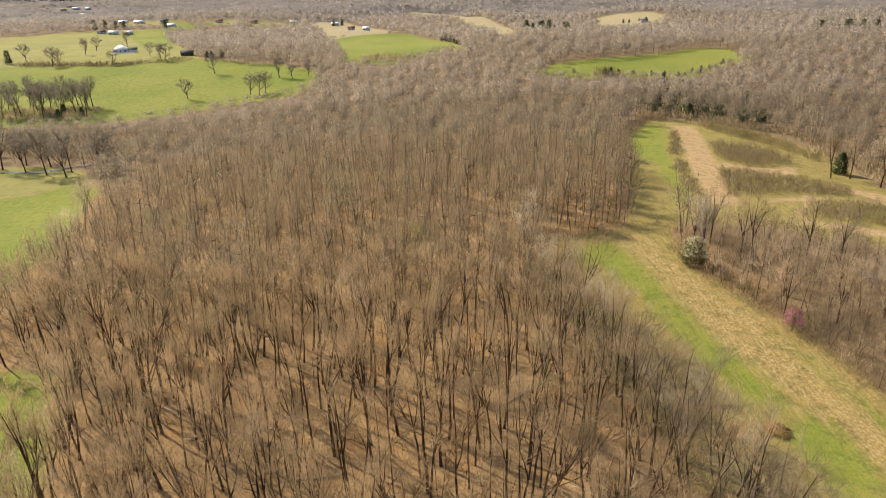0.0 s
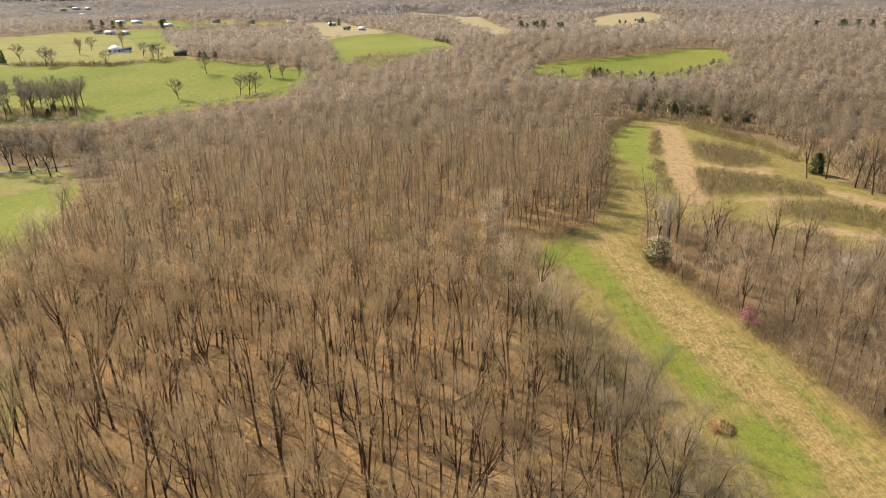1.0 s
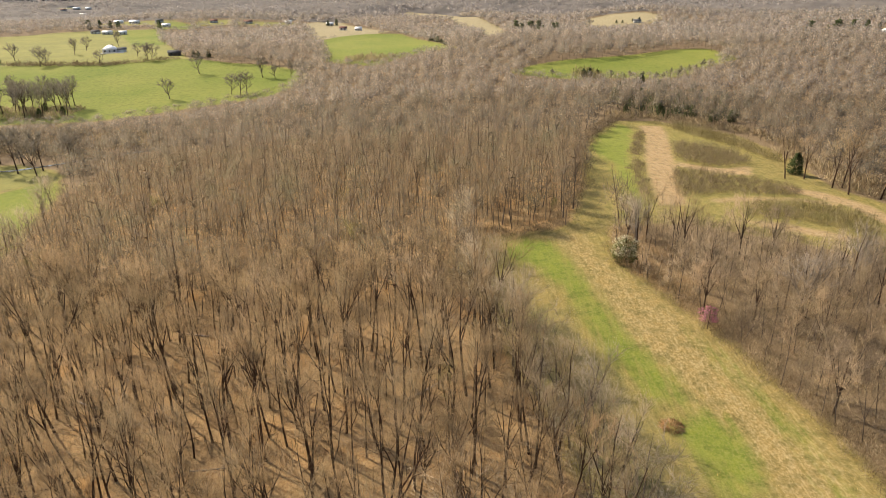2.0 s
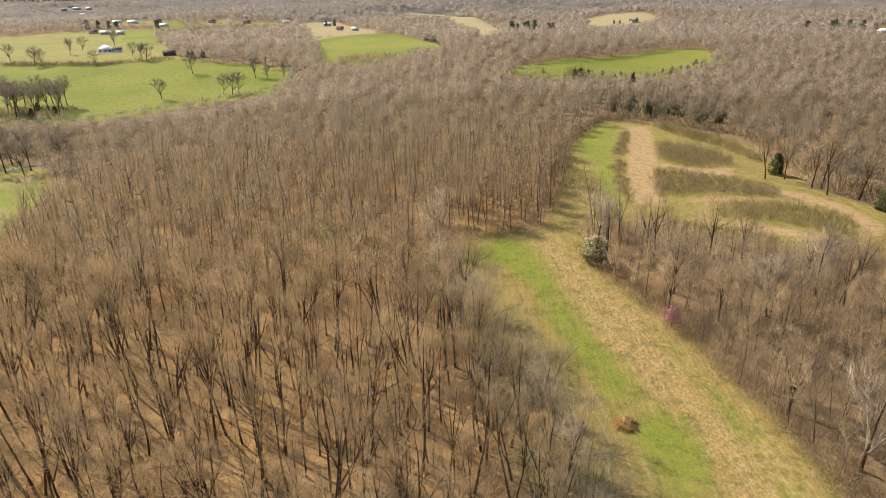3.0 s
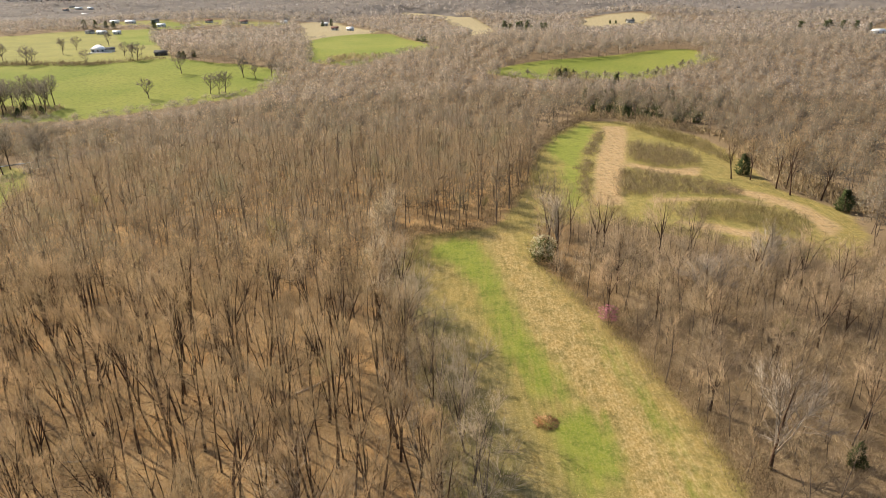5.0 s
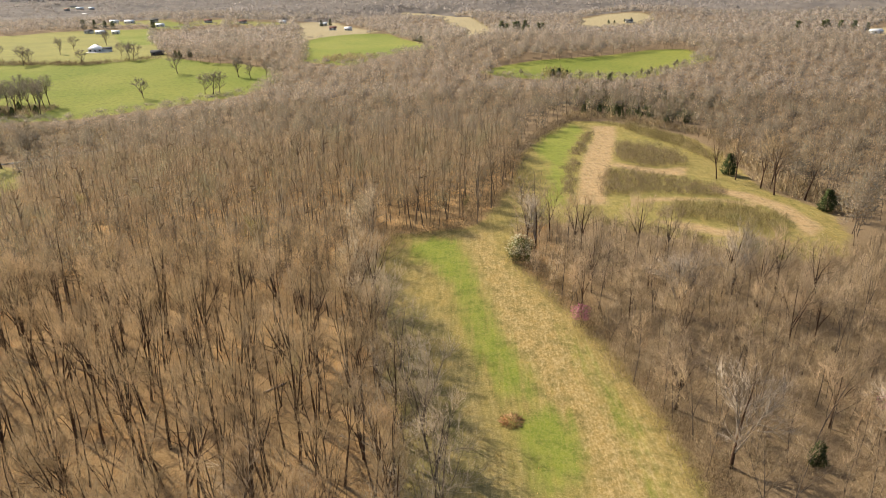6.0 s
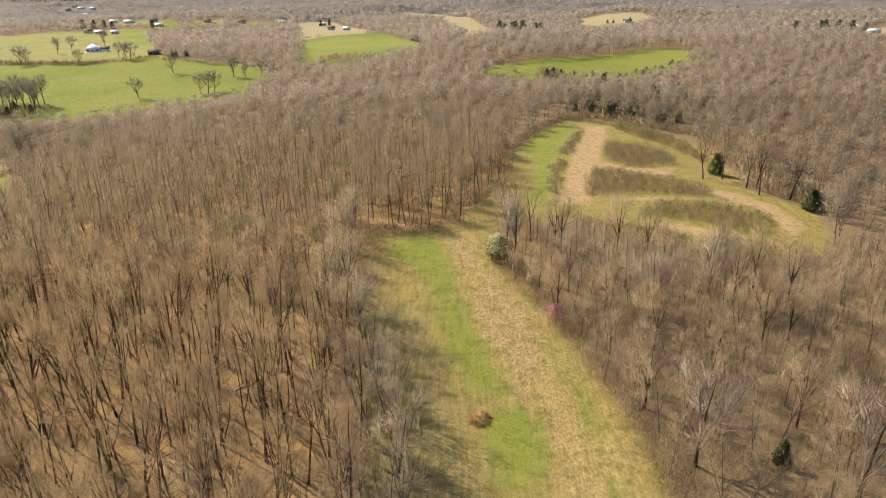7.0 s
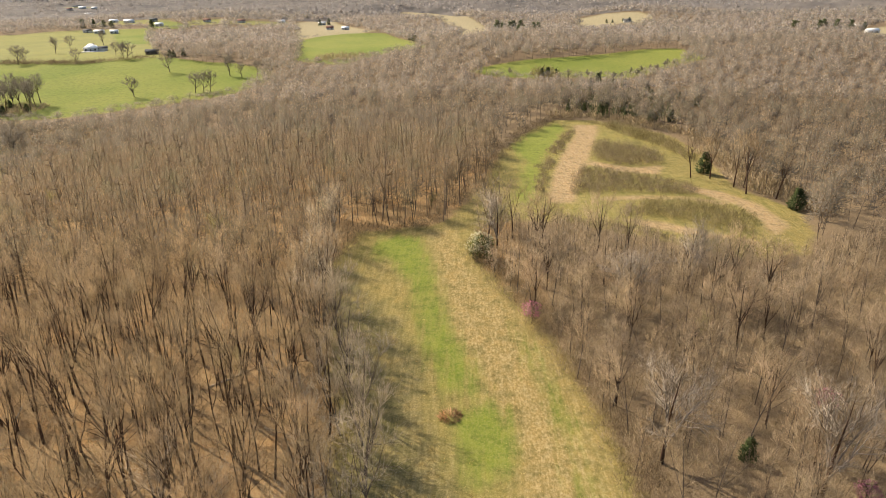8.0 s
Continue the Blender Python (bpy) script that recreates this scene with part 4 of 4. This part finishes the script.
blossom_bush = thing("flowering_bush", "rounded bush with cream blossom beside a grass strip", "bush")
part("branch", bush(331, 5.0, 2.4, 160, 0.08, 1.6), BARK, blossom_bush, "dark bare stems")
part("foliage", leafy(332, 5.2, 3.2, 1000, 0.34, cone=0.0), LEAF, blossom_bush, "dull green leaves")
part("blossom", (lambda d: (d[0] * (1.0, 1.0, 0.85) + (-1.2, -0.5, 1.9), d[1], d[2]))(leafy(333, 5.6, 3.0, 850, 0.25, cone=0.0)), CREAM, blossom_bush, "cream-white blossom")
plant(blossom_bush, [(52.5, 130.5)], rng, 1.0, 1.0)

redbud = thing("redbud", "small tree with pink spring blossom", "tree", "pink-flowering trees")
tr, cr = bare_tree(341, 4.5, 0.2, 1.9, 0.07, 10, 30, 60, 0.04, 0.7, forks=2, sides=4, angles=(0.5, 1.0))
part("trunk", tr, BARK, redbud)
part("crown", cr, BARK, redbud)
part("blossom", (lambda d: (d[0] * (1.0, 1.0, 0.7) + (0, 0, 1.6), d[1], d[2]))(leafy(342, 4.5, 2.0, 700, 0.22, cone=0.0)), PINK, redbud, "magenta-pink blossom")
plant(redbud, [(61, 104), (102, 79), (97, 60)], rng, 0.85, 1.05)

pile = thing("brush_pile", "heap of rusty cut brush in the grass", "brush pile")
part("cut_brush", bush(351, 0.5, 1.6, 520, 0.10, 0.32, flat=2.0), RUST, pile)
plant(pile, [(46.5, 77.5)], rng, 1.0, 1.0)

# ---- grass ----
def tufts(name, polys, step, mat, label, holes=()):
    c = np.concatenate([np.array(p, float) for p in polys])
    s = scatter_points(c[:, 0].min(), c[:, 0].max(), max(45, c[:, 1].min()), c[:, 1].max(), step, rng, 1.0)
    s = s[most(s[:, 0], s[:, 1], polys) > rng.uniform(-1.5, 1.5, len(s))]
    if holes:
        s = s[most(s[:, 0], s[:, 1], holes) < rng.uniform(-1.5, 1.5, len(s))]
    massed(name, [(bush(400 + k, 0.06, 0.4, 6, 0.12, 0.16, 2.4),) for k in range(4)], on_land(s, 0.02), *spread(len(s), 0.5, 1.3), (mat,), label, "grass")


tufts("dry_grass", [STRIP, UPPER], 0.85, DRY, "short dry straw-coloured grass tufts", GREENS[7:])

# ---- hedgerow and grove floor ----
def brushy(name, poly, step, tall, mat, label):
    c = np.array(poly, float)
    s = scatter_points(c[:, 0].min(), c[:, 0].max(), c[:, 1].min(), c[:, 1].max(), step, rng)
    s = s[inside(s[:, 0], s[:, 1], poly) > 0]
    massed(name, [(bush(240 + k, tall, 2.2, 30, 0.3, 1.6),) for k in range(5)], on_land(s), *spread(len(s), 0.5, 1.2), (mat,), label, "brush")


brushy("hedgerow", [(-315, 505), (-270, 503), (-236, 500), (-220, 510), (-196, 522), (-190, 528), (-222, 514), (-240, 508), (-270, 510), (-315, 512)], 2.2, 2.8, SHRUB, "low brown hedgerow between two pastures")
brushy("grove_floor", [(-260, 362), (-200, 362), (-196, 388), (-215, 392), (-260, 384)], 3.0, 2.2, BRUSH, "brown undergrowth below pasture trees")
brushy("field_clump", [(90, 412), (96, 424), (102, 418), (107, 402), (103, 390), (94, 392), (89, 399)], 2.6, 4.5, OLIVE, "clump of dark brush in a green field")
brushy("creek_brush", [(-240, 300), (-200, 290), (-150, 280), (-120, 300), (-130, 330), (-190, 340), (-250, 345)], 3.6, 3.0, BRUSH, "dark brown brush along a creek")
brushy("fence_row", [(-60, 486), (-30, 482), (-18, 505), (-40, 510), (-60, 505)], 3.0, 3.5, BRUSH, "scrubby bushes at the edge of a hill pasture")
brushy("evergreen_understory", [(98, 300), (150, 298), (152, 345), (130, 362), (106, 366), (97, 340)], 4.6, 5.0, CEDAR, "dark green young evergreens below bare trees")
brushy("clearing_edge", [(88, 296), (104, 298), (120, 288), (138, 268), (142, 240), (148, 245), (146, 275), (125, 298), (104, 308), (86, 306)], 2.6, 2.6, BRUSH, "dark brush along the far side of a clearing")
brushy("clearing_rim", [(132, 236), (134, 212), (131, 190), (138, 178), (141, 166), (150, 164), (150, 190), (146, 225), (140, 246)], 2.4, 2.2, BRUSH, "brown brush and grass below trees at a clearing's edge")

# ---- houses, fence, creek ----
def block(x, y, z, sx, sy, sz):
    """A box of size sx, sy, sz whose base is centred at x, y, z."""
    v = np.array([(a, b, c) for c in (0, sz) for b in (-sy / 2, sy / 2) for a in (-sx / 2, sx / 2)], float) + (x, y, z)
    f = [(0, 2, 3, 1), (4, 5, 7, 6), (0, 1, 5, 4), (1, 3, 7, 5), (3, 2, 6, 7), (2, 0, 4, 6)]
    return v, np.array(f)


def pitched(sx, sy, z, rise, ridge, over=0.5):
    """A hipped or gabled roof with thick eaves; ridge: its length."""
    a, b = sx / 2 + over, sy / 2 + over
    v = [(-a, -b, z), (a, -b, z), (a, b, z), (-a, b, z), (-a, -b, z + 0.2), (a, -b, z + 0.2), (a, b, z + 0.2), (-a, b, z + 0.2), (-ridge / 2, 0, z + rise), (ridge / 2, 0, z + rise)]
    f = [(0, 3, 2), (0, 2, 1), (0, 1, 5), (0, 5, 4), (1, 2, 6), (1, 6, 5), (2, 3, 7), (2, 7, 6), (3, 0, 4), (3, 4, 7), (4, 5, 9), (4, 9, 8), (6, 7, 8), (6, 8, 9), (5, 6, 9), (7, 4, 8)]
    return np.array(v, float), np.array(f)


def house(name, at, turn, sx, sy, wall_h, rise, roof_mat, wall_mat, label, ridge=None, wing=0.0):
    e = thing(name, label, "house" if name != "shed" else "shed", at=(at[0], at[1], float(land(*at)) - 0.3))
    e.rotation_euler = (0, 0, turn)
    part("wall", block(0, 0, 0, sx, sy, wall_h), wall_mat, e)
    part("roof", pitched(sx, sy, wall_h - 0.02, rise, sx + 1.0 if ridge is None else ridge), roof_mat, e)
    n = max(2, int(sx / 3.5))
    for k in range(n):
        wx = (k - (n - 1) / 2) * sx / n
        if k == n // 2:
            part("door", block(wx, -sy / 2, 0.3, 1.0, 0.12, 2.1), TIMBER, e, "dark timber door")
        else:
            part("window", block(wx, -sy / 2, 1.2, 1.3, 0.12, 1.3), PANE, e, "dark glass window")
    part("chimney", block(sx * 0.2, sy * 0.12, wall_h + 0.3, 0.7, 0.7, rise), TIMBER, e, "brick chimney")
    if wing:
        part("wing_wall", block(sx / 2 + wing / 2, -0.5, 0, wing, sy * 0.7, wall_h * 0.8), wall_mat, e)
        v, f = pitched(wing, sy * 0.7, wall_h * 0.8 - 0.02, rise * 0.5, wing + 1.0)
        part("wing_roof", (v + (sx / 2 + wing / 2, -0.5, 0), f), DARK_ROOF, e, "grey roof of the low wing")
        part("terrace", block(wing * 0.3, -sy / 2 - 3.0, 0, sx + wing, 5.0, 0.7), WALL, e, "pale low terrace")
    return e


house("farmhouse", (-272, 582), 0.35, 11, 10, 3.2, 3.4, ROOF, WALL, "white-roofed farmhouse with a low wing on open pasture", ridge=2.0, wing=7)
house("shed", (-204, 548), 0.2, 9, 6, 2.4, 2.0, DARK_ROOF, TIMBER, "dark weathered shed among hedgerow trees")
for at, turn, size, roof, wall in (((-381, 806), 0.1, 10, ROOF, WALL), ((-364, 808), 0.3, 8, ROOF, WALL), ((-398, 812), -0.1, 8, DARK_ROOF, WALL)):
    house("farmhouse", at, turn, size, 6.5, 2.5, 2.0, roof, wall, "distant farm building beyond a pale hill pasture")
for at, turn, size, roof, wall in (((-345, 890), 0.1, 11, ROOF, WALL), ((-300, 940), 0.0, 10, RED_ROOF, WALL), ((-150, 975), 0.2, 11, ROOF, WALL), ((-104, 790), 0.1, 9, RED_ROOF, WALL), ((-88, 800), -0.2, 8, ROOF, WALL),
                                   ((-830, 1600), 0.1, 18, ROOF, WALL), ((-806, 1606), -0.2, 14, ROOF, WALL), ((-858, 1628), 0.3, 16, DARK_ROOF, WALL), ((-845, 1572), 0.0, 13, RED_ROOF, WALL),
                                   ((-427, 936), 0.1, 12, ROOF, WALL), ((-402, 928), 0.0, 14, ROOF, WALL), ((-372, 936), -0.1, 10, DARK_ROOF, WALL), ((-257, 952), 0.2, 12, RED_ROOF, WALL), ((-209, 982), 0.0, 10, ROOF, WALL), ((-776, 1520), 0.1, 16, ROOF, WALL), ((443, 704), 0.0, 11, ROOF, WALL), ((422, 644), 0.2, 12, ROOF, WALL), ((432, 622), 0.1, 12, RED_ROOF, WALL), ((448, 632), -0.2, 10, ROOF, WALL), ((258, 900), 0.0, 10, DARK_ROOF, WALL)):
    house("cottage", at, turn, size * 0.85, 6.5, 2.6, 2.1, roof, wall, "small distant house in a clearing of bare woods")


def fence(path, step, label):
    """Timber posts with three wires along a line over the ground."""
    e = thing("fence", label, "fence")
    pts = [Vector(p) for p in path]
    spots = []
    for a, b in zip(pts, pts[1:]):
        n = max(1, round((b - a).length / step))
        spots += [a.lerp(b, k / n) for k in range(n)]
    spots.append(pts[-1])
    for s in spots:
        z = float(land(s.x, s.y))
        part("post", block(s.x, s.y, z - 0.2, 0.16, 0.16, 1.5), TIMBER, e)
    for high in (0.5, 0.9, 1.25):
        w = Wood()
        w.stem([(s.x, s.y, float(land(s.x, s.y)) + high) for s in spots], [0.03] * len(spots), 3)
        part("wire", w.arrays(), TIMBER, e, "rusty wire")


fence([(-88, 425), (-112, 404), (-138, 393), (-160, 378), (-180, 367)], 8.0, "weathered post and wire fence at the pasture edge")


def creek(points, width):
    """A shallow creek: a strip of water just above the ground."""
    rng = np.random.default_rng(5)
    p = np.array(points, float)
    u = np.linspace(0, len(p) - 1, 60)
    x, y = np.interp(u, np.arange(len(p)), p[:, 0]), np.interp(u, np.arange(len(p)), p[:, 1])
    dx, dy = np.gradient(x), np.gradient(y)
    n = np.hypot(dx, dy)
    w = width * rng.uniform(0.6, 1.2, 60)
    l, r = np.column_stack([x - dy / n * w, y + dx / n * w]), np.column_stack([x + dy / n * w, y - dx / n * w])
    z = land(x, y) + 0.12
    v = np.concatenate([np.column_stack([l, z]), np.column_stack([r, z])])
    k = np.arange(59)
    return tagged(solid("water", v, np.stack([k, k + 60, k + 61, k + 1], -1), WATER), "shallow creek that mirrors the pale sky", "water", kind="structure")


creek([(-230, 240), (-200, 250), (-182, 262), (-165, 262), (-150, 274), (-138, 287), (-126, 292), (-116, 300)], 1.1)

# ---- fallen timber in the wood ----
log = thing("fallen_log", "fallen dead tree trunk lying in leaf litter", "log", "fallen logs")
w = Wood()
w.stem(bent((0, 0, 0.15), (1, 0, 0.0), 9.0, 4, 0.0, 0.03, np.random.default_rng(1)), [0.2, 0.18, 0.15, 0.1, 0.03], 5)
part("trunk", w.arrays(), PALE, log, "bleached dead wood")
w = Wood()
w.stem([(5, 0, 0.2), (6.0, 0.8, 0.6), (7.2, 1.5, 0.7)], [0.08, 0.05, 0.02], 4)
part("branch", w.arrays(), PALE, log)
for k in range(1, 9):
    p = (rng.uniform(-55, 10), rng.uniform(62, 125))
    stand(log, p, rng.uniform(0, 6.28), rng.uniform(0.5, 0.85))
log.matrix_basis = Matrix.LocRotScale((8, 84, float(land(8, 84))), Euler((0, 0, 0.7)), None)
